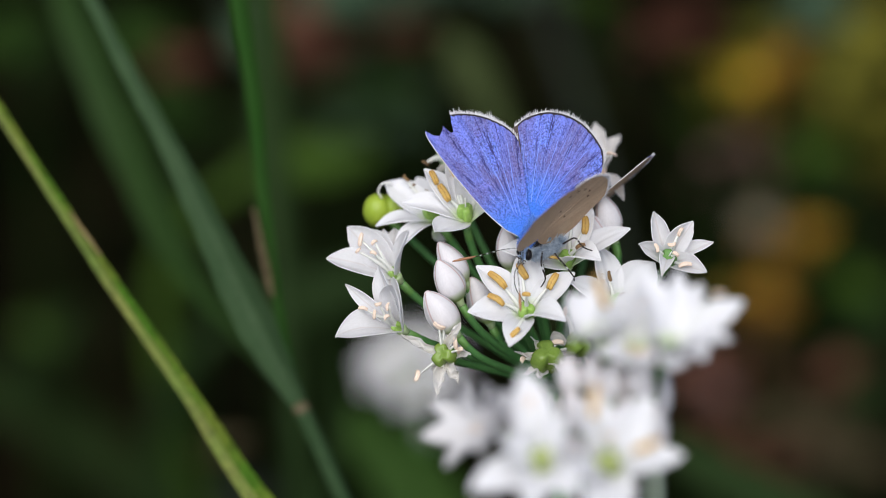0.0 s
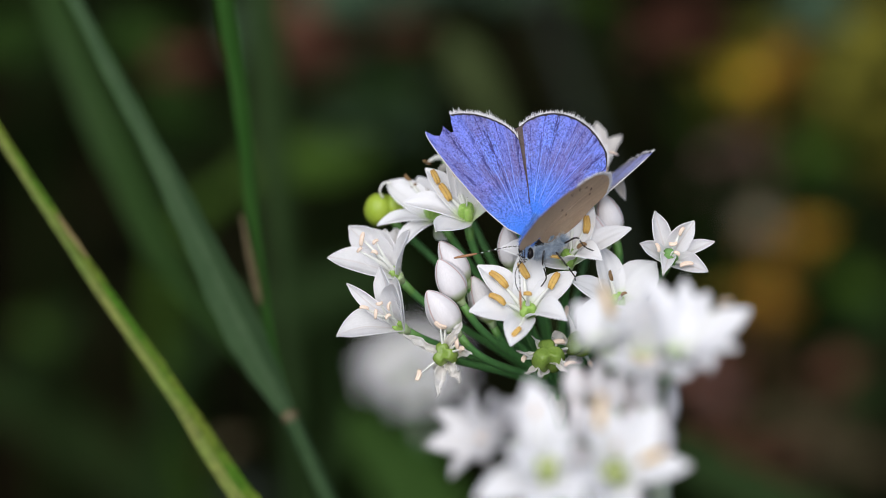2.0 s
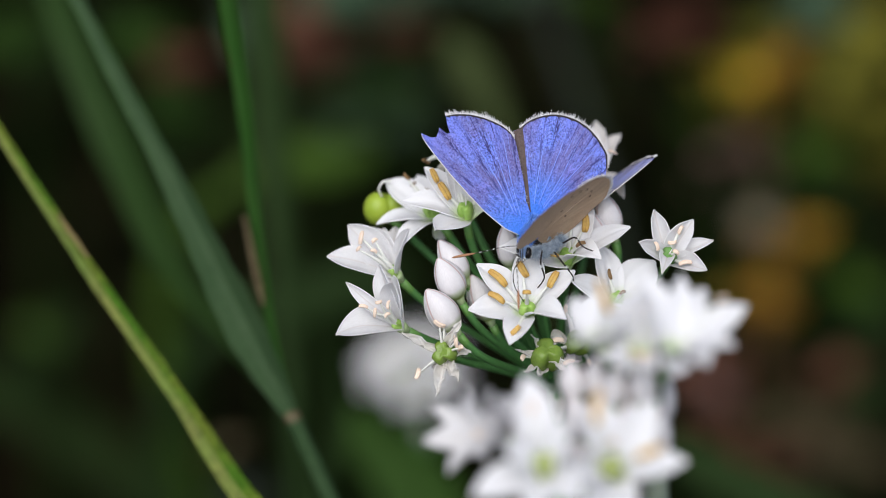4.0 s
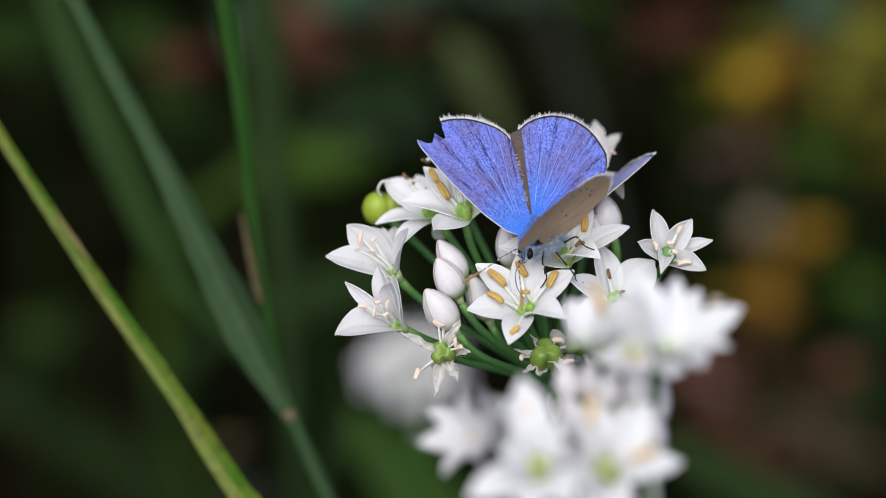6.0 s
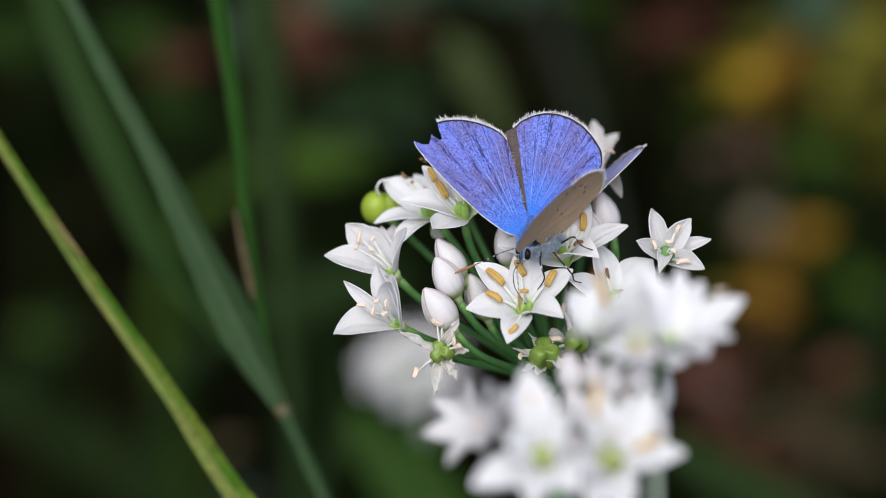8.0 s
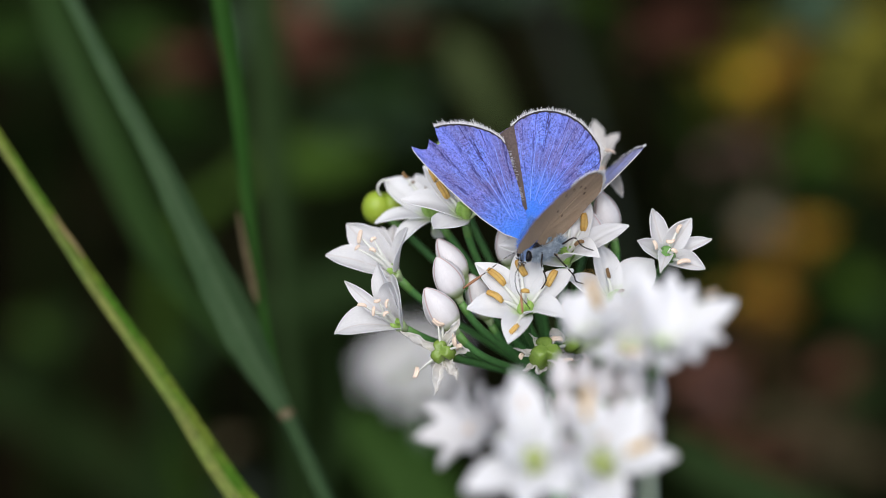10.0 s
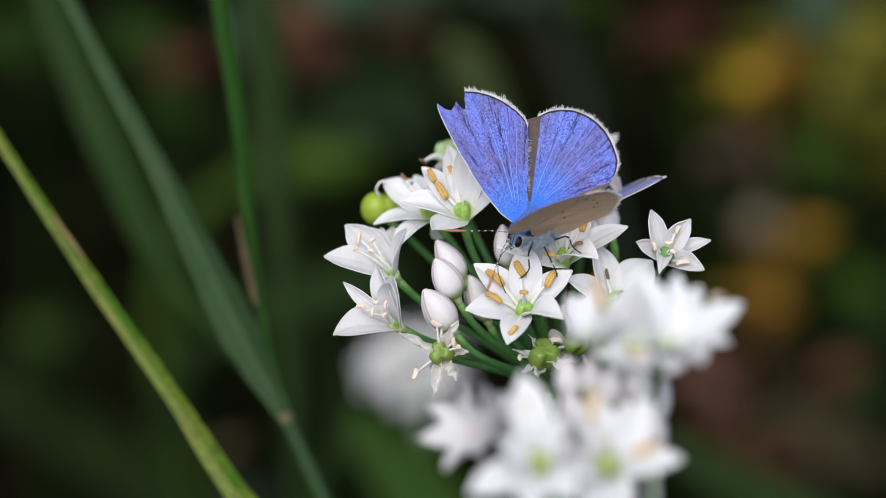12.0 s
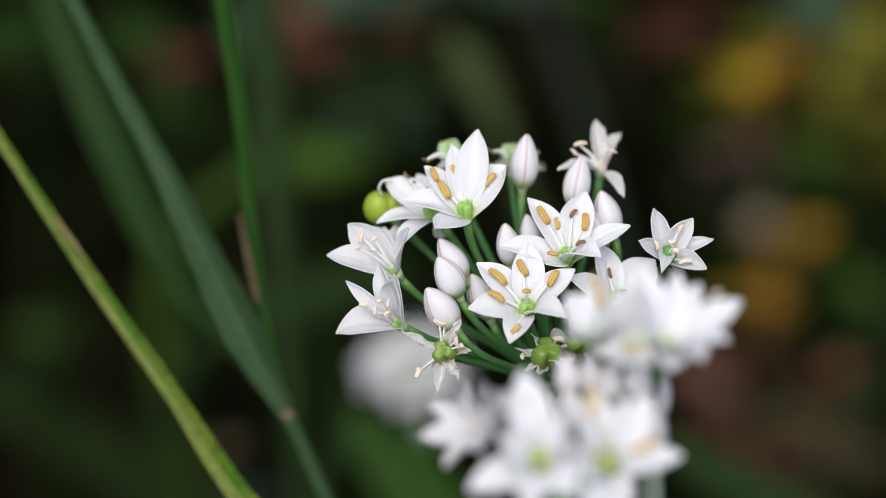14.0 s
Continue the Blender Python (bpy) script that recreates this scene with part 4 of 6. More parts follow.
def wing(name, butterfly, outline, ref, mirror, margin, veins, m, camber, label):
    """A wing as a fan from its root: (angle, radius in mm) from the front edge round to the rear edge.
    margin: the angles between which the outer edge has a dark line and a fringe of hairs."""
    sg = -1 if mirror else 1
    rnd = random.Random(len(outline) * 7 + int(mirror))
    a_lo, a_hi = outline[0][0], outline[-1][0]
    steps = 84
    angles = sorted({a_lo + (a_hi - a_lo) * i / steps for i in range(steps + 1)} | {a for a, _ in outline}, reverse=a_lo > a_hi)
    rings = 16
    top = max(r for _, r in outline)

    def point(a, r):
        t = radians(sg * (a - ref))
        z = camber * (r / top) ** 1.5 * top
        for v in veins:
            d = (a - v) / 1.6
            z += 0.06 * math.exp(-d * d) * min(1, r / 4)
        z += 0.05 * math.sin(a * 0.23 + 1) * (r / top)
        return Vector((r * math.cos(t), r * math.sin(t), z)) * MM

    grid = [[point(a, max(0.15, outline_at(outline, a)) * (0.02 + 0.98 * k / rings)) for k in range(rings + 1)] for a in angles]
    if (a_lo < a_hi) != (not mirror):
        grid = grid[::-1]
    bm = bmesh.new()
    sheet(bm, grid, 0.07 * MM)
    w = part(name, bm, [WING, UNDER], butterfly, label, m)
    # veins: fine pale ridges
    for v in veins:
        r = outline_at(outline, v)
        bm = bmesh.new()
        path = [point(v + 2.2 * math.sin(2.4 * t + v) * (1 - 0.5 * t), r * (0.18 + 0.68 * t)) + Vector((0, 0, 0.03 * MM)) for t in [i / 14 for i in range(15)]]
        tube(bm, path, [(0.060 - 0.044 * i / 14) * MM for i in range(15)], 5)
        part("vein", bm, VEIN, w)
    for v in [0.5 * (a + b) for a, b in zip(veins, veins[1:])]:
        r = outline_at(outline, v)
        bm = bmesh.new()
        path = [point(v, r * (0.76 + 0.22 * t)) + Vector((0, 0, 0.02 * MM)) for t in [i / 10 for i in range(11)]]
        tube(bm, path, [(0.018 + 0.05 * i / 10) * MM for i in range(11)], 5)
        part("vein", bm, VEIN_DARK, w)
    # dark outer line
    lo, hi = margin
    bm = bmesh.new()
    edge = []
    n = 60
    for i in range(n + 1):
        a = lo + (hi - lo) * i / n
        r = outline_at(outline, a)
        edge.append([point(a, r - d) + Vector((0, 0, 0.05 * MM)) for d in (0.17 + 0.14 * max(0, math.sin(i * 0.95)) ** 4, 0.07, -0.03)])
    sheet(bm, edge, 0.05 * MM)
    part("dark_margin", bm, EDGE, w)
    # fringe of pale hairs, thinned by wear
    bm = bmesh.new()
    for i in range(480):
        a = lo + (hi - lo) * (i + rnd.random()) / 480
        r = outline_at(outline, a)
        q = point(a, r - 0.08)
        d = (point(a + rnd.uniform(-2.5, 2.5), r + 2) - point(a, r)).normalized()
        length = rnd.uniform(0.38, 1.05) * MM * (0.65 if i % 3 else 1.0) * (0.75 + 0.45 * noise.noise(Vector((a * 0.22, lo, 0))))
        up = Vector((0, 0, rnd.uniform(-0.12, 0.16)))
        tube(bm, [q, q + (d + up) * length * 0.6, q + (d + 1.6 * up) * length], [0.045 * MM, 0.036 * MM, 0.010 * MM], 4)
    part("fringe", bm, FRINGE, w)
    return w, point


def hairs(name, parent, center, axes, count, length, mat, seed, sweep):
    """Fur that covers an ellipsoid."""
    rnd = random.Random(seed)
    bm = bmesh.new()
    for _ in range(count):
        d = Vector((rnd.gauss(0, 1), rnd.gauss(0, 1), rnd.gauss(0, 1))).normalized()
        q = Vector((d.x * axes[0], d.y * axes[1], d.z * axes[2])) + Vector(center)
        l = length * rnd.uniform(0.5, 1.2)
        e = (d + Vector(sweep) + 0.25 * Vector((rnd.gauss(0, 1), rnd.gauss(0, 1), rnd.gauss(0, 1)))).normalized()
        tube(bm, [q * MM, (q + 0.6 * l * (d + e) * 0.5) * MM, (q + l * e) * MM], [0.028 * MM, 0.024 * MM, 0.008 * MM], 3)
    return part(name, bm, mat, parent)


def fur_along(name, parent, spine, radii, count, length, mat, seed):
    """Fur that lies back along a curved body."""
    rnd = random.Random(seed)
    line = smooth_path([Vector(p) for p in spine], 8)
    n = len(line) - 1
    bm = bmesh.new()
    for _ in range(count):
        f = rnd.random() * (n - 0.01)
        i = int(f)
        c = line[i].lerp(line[i + 1], f - i)
        along = (line[i + 1] - line[i]).normalized()
        g = f / n * (len(radii) - 1)
        r = radii[int(g)] + (radii[min(int(g) + 1, len(radii) - 1)] - radii[int(g)]) * (g - int(g))
        d = Vector((rnd.gauss(0, 1), rnd.gauss(0, 1), rnd.gauss(0, 1)))
        d = (d - along * d.dot(along)).normalized()
        q = c + d * r * rnd.uniform(0.4, 1.0)
        e = (0.9 * d + along + 0.5 * Vector((rnd.gauss(0, 1), rnd.gauss(0, 1), rnd.gauss(0, 1)))).normalized()
        l = length * rnd.uniform(0.5, 1.4)
        tube(bm, [q * MM, (q + 0.55 * l * (0.5 * d + e).normalized()) * MM, (q + l * e) * MM], [0.019 * MM, 0.016 * MM, 0.006 * MM], 3)
    core = [p * MM for p in line]
    tube(bm, core, [0.3 * MM * (radii[int(k / n * (len(radii) - 1))]) for k in range(n + 1)], 10)
    return part(name, bm, mat, parent)


butterfly = tagged(new("butterfly"), "blue butterfly with worn fringed wings and a torn wing tip, feeding", "butterfly")
AX = Vector((-0.42, -0.42, 0.80)).normalized()  # where the head points

FORE = [(168, 0.6), (158, 2.6), (150, 4.4), (144, 7.0), (140.5, 9.4), (137, 13.2), (134.6, 16.2), (133.5, 17.1), (132, 16.0), (130.2, 15.5), (127.6, 15.9),
        (126.6, 16.2), (125.6, 15.0), (124.4, 14.9), (123, 16.0), (121.6, 16.75), (118, 16.3), (112.8, 15.5), (108, 14.6), (104, 13.8), (100, 13.0), (96.5, 12.1),
        (94.5, 11.2), (92.5, 8.0), (88, 4.0), (70, 1.5)]
FORE_WHOLE = [(168, 0.6), (158, 2.6), (150, 4.4), (144, 7.0), (140.5, 9.4), (137, 13.2), (134.6, 16.4), (133, 17.3), (129, 17.5), (123, 17.2), (118, 16.6), (112.8, 15.8),
              (108, 14.9), (104, 14.1), (100, 13.2), (96.5, 12.2), (94.5, 11.2), (92.5, 8.0), (88, 4.0), (70, 1.5)]
HIND = [(150, 1.0), (138, 4.0), (126, 7.5), (116, 9.6), (108, 10.6), (102, 11.0), (98, 11.2), (94, 11.8), (90, 12.2), (85, 12.6), (80, 12.9), (74, 13.05), (68, 13.05), (62, 12.9), (56, 12.6),
        (50, 12.2), (44, 11.8), (39, 11.0), (33, 9.6), (24, 8.4), (12, 7.2), (0, 6.0), (-15, 4.0), (-30, 1.5)]

HIND_NEAR = [(a, 0.83 * r) for a, r in [(205, 2.6), (190, 4.6), (175, 6.2), (160, 7.2), (150, 7.7), (138, 8.5), (126, 9.4)] + HIND[3:]]
HIND_FAR = HIND[:-6] + [(33, 9.8), (26, 7.0), (18, 2.0)]


def place(root, angle=None, e1=None, normal=None):
    """A wing's pose in the butterfly's space."""
    if e1 is None:
        e1 = Vector((math.cos(radians(angle)), math.sin(radians(angle)), 0))
    e1 = Vector(e1).normalized()
    nz = Vector(normal or (0, 0, 1))
    nz = (nz - e1 * nz.dot(e1)).normalized()
    return Matrix.Translation(Vector(root) * MM) @ Matrix((e1, nz.cross(e1), nz)).transposed().to_4x4()


FAR_FORE = place((-0.85, 0.15, 0.25), 133.5)
FAR_HIND = place((-0.45, 2.15, 0.0), 60)
UL = Vector((-math.sin(radians(38)), math.cos(radians(38)), 0))
NEAR_FORE = place((0.5, -1.15, -4.5), 36.6, normal=UL * 0.99 + Vector((0, 0, 0.14)))
NEAR_HIND = place((0.35, -0.1, 0.9), 46.5, normal=Vector((-math.sin(radians(46.5)), math.cos(radians(46.5)), -0.38)))
far_fore, fp = wing("forewing", butterfly, FORE, 133.5, False, (121.6, 95), (117, 109.5, 101.5), FAR_FORE, 0.02, "blue forewing with a torn tip")
far_hind, hp = wing("hindwing", butterfly, HIND_FAR, 60, False, (99, 38), (83, 72, 61, 52), FAR_HIND, -0.015, "blue hindwing with a worn pale fringe")
near_fore, np_ = wing("forewing", butterfly, FORE_WHOLE, 133.5, True, (132, 95), (140, 130, 122, 114, 107, 100), NEAR_FORE, 0.05, "forewing seen edge-on")
near_hind, nh_ = wing("hindwing", butterfly, HIND_NEAR, 60, True, (99, 38), (92, 84, 76, 68, 60, 52, 45), NEAR_HIND, -0.13, "hindwing with a brown underside")
for w, f, mat in ((far_fore, fp, COSTA), (near_fore, np_, COSTA)):
    bm = bmesh.new()
    line = [f(a, outline_at(FORE_WHOLE, a)) for a in (166, 158, 150, 147, 144, 142, 140.5, 139, 137, 136, 135, 134.4, 133.6)]
    tube(bm, line, [0.065 * MM] * 9 + [0.06 * MM, 0.055 * MM, 0.05 * MM, 0.04 * MM], 6)
    part("front_edge", bm, mat, w)
# the dusky front strip of the spread hindwing
bm = bmesh.new()
sheet(bm, [[hp(a, outline_at(HIND_FAR, a) * k) + Vector((0, 0, 0.06 * MM)) for k in (0.12, 0.35, 0.6, 0.85, 1.0)] for a in (97, 98.5, 100, 104, 110, 116, 122)][::-1], 0.04 * MM)
part("front_strip", bm, DUSK, far_hind, "grey-brown front strip")
bm = bmesh.new()
sheet(bm, [[hp(a, outline_at(HIND_FAR, a) * k) + Vector((0, 0, 0.06 * MM)) for k in (0.62, 0.72, 0.82, 0.92, 0.99)] for a in (25, 27, 29, 31, 33, 34.5)][::-1], 0.04 * MM)
part("rear_strip", bm, SPOT, far_hind, "dark grey-brown rear strip")
bm = bmesh.new()
rnd = random.Random(31)
for i in range(110):
    q = hp(rnd.uniform(101, 108), rnd.uniform(2.5, 8.5)) + Vector((0, 0, 0.08 * MM))
    d = Vector((rnd.uniform(-0.7, -0.2), rnd.uniform(0.5, 1.0), rnd.uniform(0.1, 0.35))).normalized()
    tube(bm, [q, q + d * 0.35 * MM, q + d * rnd.uniform(0.5, 0.9) * MM], [0.03 * MM, 0.026 * MM, 0.008 * MM], 3)
part("hair_tuft", bm, FRINGE, far_hind, "pale hairs along the wing fold")
# dark spots on the brown underside
rnd = random.Random(5)
for a, r in ((96, 7.6), (88, 8.2), (80, 8.5), (71, 8.4), (62, 7.8), (84, 4.6), (58, 4.2)):
    bm = bmesh.new()
    ball(bm, nh_(a, r) - Vector((0, 0, 0.09 * MM)), (0.19 * MM, 0.15 * MM, 0.05 * MM), 8, 6)
    part("wing_spot", bm, SPOT, near_hind)

turn_body = AX.to_track_quat("Z", "Y").to_matrix().to_4x4()
bm = bmesh.new()
ball(bm, Vector((0.25, -0.85, -0.6)) * MM, (0.6 * MM, 0.6 * MM, 1.5 * MM), 16, 12, turn_body)
part("thorax", bm, CHITIN, butterfly)
bm = bmesh.new()
spine = bezier(Vector((0.9, 0.4, -1.2)) * MM, Vector((1.8, 1.2, -3.0)) * MM, Vector((3.0, 2.2, -5.0)) * MM, Vector((4.2, 2.8, -7.5)) * MM, 12)
tube(bm, spine, [r * MM for r in (1.0, 1.15, 1.2, 1.2, 1.15, 1.1, 1.0, 0.95, 0.85, 0.75, 0.6, 0.4, 0.15)], 14)
part("abdomen", bm, FUR_GREY, butterfly)
fur_along("back_fur", butterfly, [(-1.15, -1.2, 1.0), (-0.8, 0.0, 0.6), (-0.3, 1.2, 0.3), (0.2, 2.5, 0.15)], [0.55, 0.75, 0.6, 0.25], 3200, 0.55, FUR_BLUE, 3)
fur_along("belly_fur", butterfly, [(-0.6, -1.6, 1.2), (0.35, -1.7, 0.7), (1.4, -1.5, 0.2), (2.4, -0.9, -0.3), (3.3, 0.0, -0.9)], [0.32, 0.30, 0.24, 0.16, 0.06], 3600, 0.75, FUR_GREY, 4)
bm = bmesh.new()
ball(bm, Vector((-1.05, -1.65, 1.6)) * MM, (0.85 * MM, 0.95 * MM, 0.85 * MM), 16, 12)
head = part("head", bm, FUR_FACE, butterfly, "pale blue furry head")
for c, ax in (((-0.66, -1.78, 2.12), (0.46, 0.70, 0.45)), ((-1.72, -1.40, 1.95), (0.30, 0.55, 0.5))):
    bm = bmesh.new()
    ball(bm, Vector(c) * MM, tuple(v * MM for v in ax), 14, 10)
    part("eye", bm, EYE_BLACK, head, "large black eye")
    if c[0] < -1:
        continue
    bm = bmesh.new()
    ring = [Vector(c) * MM + Vector((math.cos(k * math.tau / 20) * ax[0] * 1.06, math.sin(k * math.tau / 20) * ax[1] * 1.06, 0.05)) * MM for k in range(21)]
    tube(bm, ring, 0.024 * MM, 5)
    part("eye_rim", bm, BAND, head, "white eye rim")
hairs("face_fur", head, (-1.2, -1.5, 1.9), (0.5, 0.7, 0.6), 420, 0.3, FUR_FACE, 6, (-0.2, 0.2, 0.2))
# black bars of the face and the two pointed palps
for x in (-1.25, -1.5):
    bm = bmesh.new()
    tube(bm, bezier(Vector((x, -1.0, 2.45)) * MM, Vector((x - 0.05, -1.4, 2.7)) * MM, Vector((x - 0.05, -1.9, 2.65)) * MM, Vector((x, -2.4, 2.3)) * MM, 8), 0.06 * MM, 6)
    part("face_bar", bm, CHITIN, head)
for x in (-1.0, -1.55):
    bm = bmesh.new()
    tube(bm, bezier(Vector((x, -2.2, 1.9)) * MM, Vector((x - 0.1, -2.7, 2.2)) * MM, Vector((x - 0.3, -2.9, 2.5)) * MM, Vector((x - 0.5, -2.9, 2.9)) * MM, 8),
         [0.20 * MM, 0.2 * MM, 0.18 * MM, 0.16 * MM, 0.13 * MM, 0.1 * MM, 0.07 * MM, 0.05 * MM, 0.02 * MM], 6, [1, 1, 0, 1, 0, 0, 0, 0])
    part("palp", bm, [CHITIN, BAND], head)


def antenna(points):
    line = smooth_path([Vector(p) for p in points], 14)
    base = line[0]
    line = [(p - base) * MM for p in line]
    n = len(line)
    r = [0.055 * MM if i < n * 0.74 else 0.055 * MM + 0.12 * MM * math.sin(math.pi * min(1, (i / (n - 1) - 0.72) / 0.3)) for i in range(n)]
    bm = bmesh.new()
    tube(bm, line, r, 6, [2 if i > n * 0.72 else (1 if i % 4 == 0 else 0) for i in range(n - 1)])
    return part("antenna", bm, [CHITIN, BAND, CLUB], butterfly, "banded antenna with a brown club", pose(*(base * MM)))


antenna_a = antenna([(-1.5, -0.95, 1.9), (-3.4, -1.15, 1.6), (-6.0, -1.8, 0.9), (-9.4, -2.55, 0.0)])
antenna_b = antenna([(-1.6, -1.2, 2.2), (-1.9, -3.2, 3.0), (-1.75, -5.4, 3.7), (-1.6, -8.3, 4.3)])
bm = bmesh.new()
tube(bm, smooth_path([Vector(p) * MM for p in ((-1.2, -2.4, 2.0), (-2.1, -3.5, 1.9), (-2.2, -5.2, 1.0), (-0.6, -7.9, -0.4))], 7), 0.05 * MM, 5)
part("proboscis", bm, CHITIN, butterfly)
for pts in (((1.0, -1.4, 1.0), (0.85, -2.8, 1.5), (1.35, -4.6, 0.5), (1.1, -5.2, -0.3), (0.6, -5.9, -1.5)),
            ((2.4, -1.6, 1.0), (3.5, -2.9, 1.3), (4.6, -4.2, -0.4), (5.3, -5.1, -2.7), (5.8, -5.2, -2.7)),
            ((3.4, -0.5, 0.5), (4.9, 0.1, 1.4), (5.5, -0.7, 1.3), (7.3, -1.5, 0.45)),
            ((-0.9, -2.3, 1.6), (-1.6, -2.2, 2.2), (-2.1, -1.9, 2.2))):
    bm = bmesh.new()
    line = smooth_path([Vector(p) * MM for p in pts], 6)
    tube(bm, line, [0.115 * MM - 0.05 * MM * i / (len(line) - 1) for i in range(len(line))], 6, [1 if i == 7 else 0 for i in range(len(line) - 1)])
    part("leg", bm, [CHITIN, BAND], butterfly)


# ---- the bed behind: leaves, weeds and litter ----
def leaf_bm(length, width, arch, fold, seed):
    """A broad leaf along y, arching down, folded along its midrib, with a wavy edge."""
    rnd = random.Random(seed)
    ph = rnd.uniform(0, 6)
    rows, cols = 11, 7
    grid = []
    for i in range(rows):
        t = i / (rows - 1)
        w = width * 0.5 * max(0.04, math.sin(math.pi * (0.04 + 0.95 * t) ** 0.8) ** 0.8)
        row = []
        for j in range(cols):
            s = 2 * j / (cols - 1) - 1
            row.append(Vector((w * s, length * t, length * arch * (t - t * t * 1.6) + fold * w * abs(s) + 0.06 * width * math.sin(9 * t + 4 * s + ph))))
        grid.append(row)
    bm = bmesh.new()
    return sheet(bm, grid, 0.3 * MM)


def weed(top, count, length, width, mat, label):
    """A rooted plant: a thin stem that leans up to its top, and there a tuft of leaves of about that length and width."""
    rnd = random.Random(top[0] * 31 + top[2])
    w = tagged(new("weed_plant"), label, "plant", "weeds of the bed")
    w.location = Vector((top[0], top[1] + 25, 0)) * MM
    end = Vector((0, -25, top[2])) * MM
    line = smooth_path([Vector((0, 0, -5)) * MM, Vector((0, -12, top[2] * 0.5)) * MM, end], 8)
    bm = bmesh.new()
    tube(bm, line, [(2.2 - 1.4 * i / (len(line) - 1)) * MM for i in range(len(line))], 8)
    part("stem", bm, LEAF_DEEP_SHADED, w)
    for k in range(count):
        bm = leaf_bm(length * rnd.uniform(0.7, 1.25) * MM, width * rnd.uniform(0.75, 1.2) * MM, 0.25, 0.25, k + top[2])
        part("leaf", bm, mat, w, m=Matrix.Translation(end) @ pose(0, 0, 0, 0, 0, rnd.uniform(0, 360)) @ pose(0, 0, 0, rnd.uniform(15, 65), 0, 0))
    return w


grass_blade([(-51.0, 285.4, 0.0), (-55.0, 275.4, 110.8), (-57.0, 271.4, 221.6), (-74.5, 279.4, 238.7), (-90.8, 283.6, 247.8), (-110.9, 287.3, 255.7)], (6, 7, 10, 12, 11, 8), LEAF_DEEP_SHADED, "broad green arching leaf, deep shade put into its colour", 0.4)
grass_blade([(-32.9, 274.1, 0.0), (-36.9, 264.1, 157.8), (-38.9, 260.1, 315.6), (-30.8, 261.2, 318.0), (-22.6, 261.3, 318.2), (-14.4, 262.4, 320.7)], (2, 2, 6, 8, 7, 3), LEAF_BRIGHT, "green leaf lying across the bed", 0.4)
grass_blade([(-33.5, 252.8, 0.0), (-37.5, 242.8, 146.8), (-39.5, 238.8, 293.6), (-28.0, 240.3, 296.7), (-16.5, 241.7, 299.9), (-7.3, 242.2, 300.9)], (2, 2, 7, 9, 8, 4), LEAF_HALF_SHADED, "green leaf lying across the bed, darkened for shade", 0.4)
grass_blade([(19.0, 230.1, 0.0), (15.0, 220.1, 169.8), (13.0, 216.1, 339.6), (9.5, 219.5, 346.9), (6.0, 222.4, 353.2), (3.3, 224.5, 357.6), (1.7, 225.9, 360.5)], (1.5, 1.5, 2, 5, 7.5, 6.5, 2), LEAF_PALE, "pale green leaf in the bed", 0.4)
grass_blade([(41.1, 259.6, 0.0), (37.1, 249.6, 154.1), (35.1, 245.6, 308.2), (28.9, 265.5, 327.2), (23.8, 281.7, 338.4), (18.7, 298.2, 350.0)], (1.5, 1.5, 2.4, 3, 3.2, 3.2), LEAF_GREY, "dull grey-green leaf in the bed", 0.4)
grass_blade([(72.4, 147.9, 0.0), (68.4, 137.9, 152.7), (66.4, 133.9, 305.3), (55.8, 136.0, 309.7), (46.1, 138.0, 314.1), (37.4, 140.3, 318.9)], (4, 5, 7, 8, 7, 4), LEAF_HALF_SHADED, "green leaf low in the bed", 0.4)
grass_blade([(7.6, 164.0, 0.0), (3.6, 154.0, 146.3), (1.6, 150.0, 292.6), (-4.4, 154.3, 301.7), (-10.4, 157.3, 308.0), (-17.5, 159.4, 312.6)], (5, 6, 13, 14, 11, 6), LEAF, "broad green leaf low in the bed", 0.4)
grass_blade([(-19.5, 132.1, 0.0), (-23.5, 122.1, 183.0), (-25.5, 118.1, 366.0), (-27.0, 128.4, 376.2), (-28.3, 139.1, 387.5), (-29.7, 151.6, 402.4)], (2, 2, 4, 5.5, 6, 6), LEAF_HALF_SHADED, "green grass leaf behind, darkened for shade", 0.4)
grass_blade([(-13.3, 96.9, 0.0), (-17.3, 86.9, 168.9), (-19.3, 82.9, 337.8), (-16.5, 105.6, 339.2), (-18.1, 128.0, 339.9), (-21.7, 149.1, 337.8)], (2, 2, 2.5, 3, 2.5, 1), LEAF_HALF_SHADED, "thin grass leaf with shade in its colour", 0.4)
weed((50, 337, 314), 8, 9, 7, RED, "weed with reddish-brown leaves")
weed((56, 337, 314), 8, 9, 7, RED, "weed with reddish-brown leaves")
weed((56, 287, 255), 8, 11, 8, RED, "weed with reddish-brown leaves")
weed((63, 285, 250), 8, 11, 8, RED, "weed with reddish-brown leaves")
weed((58, 282, 245), 8, 11, 8, RED, "weed with reddish-brown leaves")
weed((70, 287, 255), 8, 11, 8, RED, "weed with reddish-brown leaves")
weed((94, 342, 302), 8, 15, 9, LEAF_OLIVE, "weed with olive leaves")
weed((98, 332, 281), 8, 15, 9, LEAF_OLIVE, "weed with olive leaves")
weed((100, 345, 308), 8, 15, 9, LEAF_OLIVE, "weed with olive leaves")
weed((95, 335, 264), 7, 13, 8, LEAF_HALF_SHADED, "weed with green leaves, shade put into their colour")
weed((100, 329, 250), 7, 13, 8, LEAF_HALF_SHADED, "weed with green leaves, shade put into their colour")
weed((88, 323, 238), 7, 13, 8, LEAF_HALF_SHADED, "weed with green leaves, shade put into their colour")
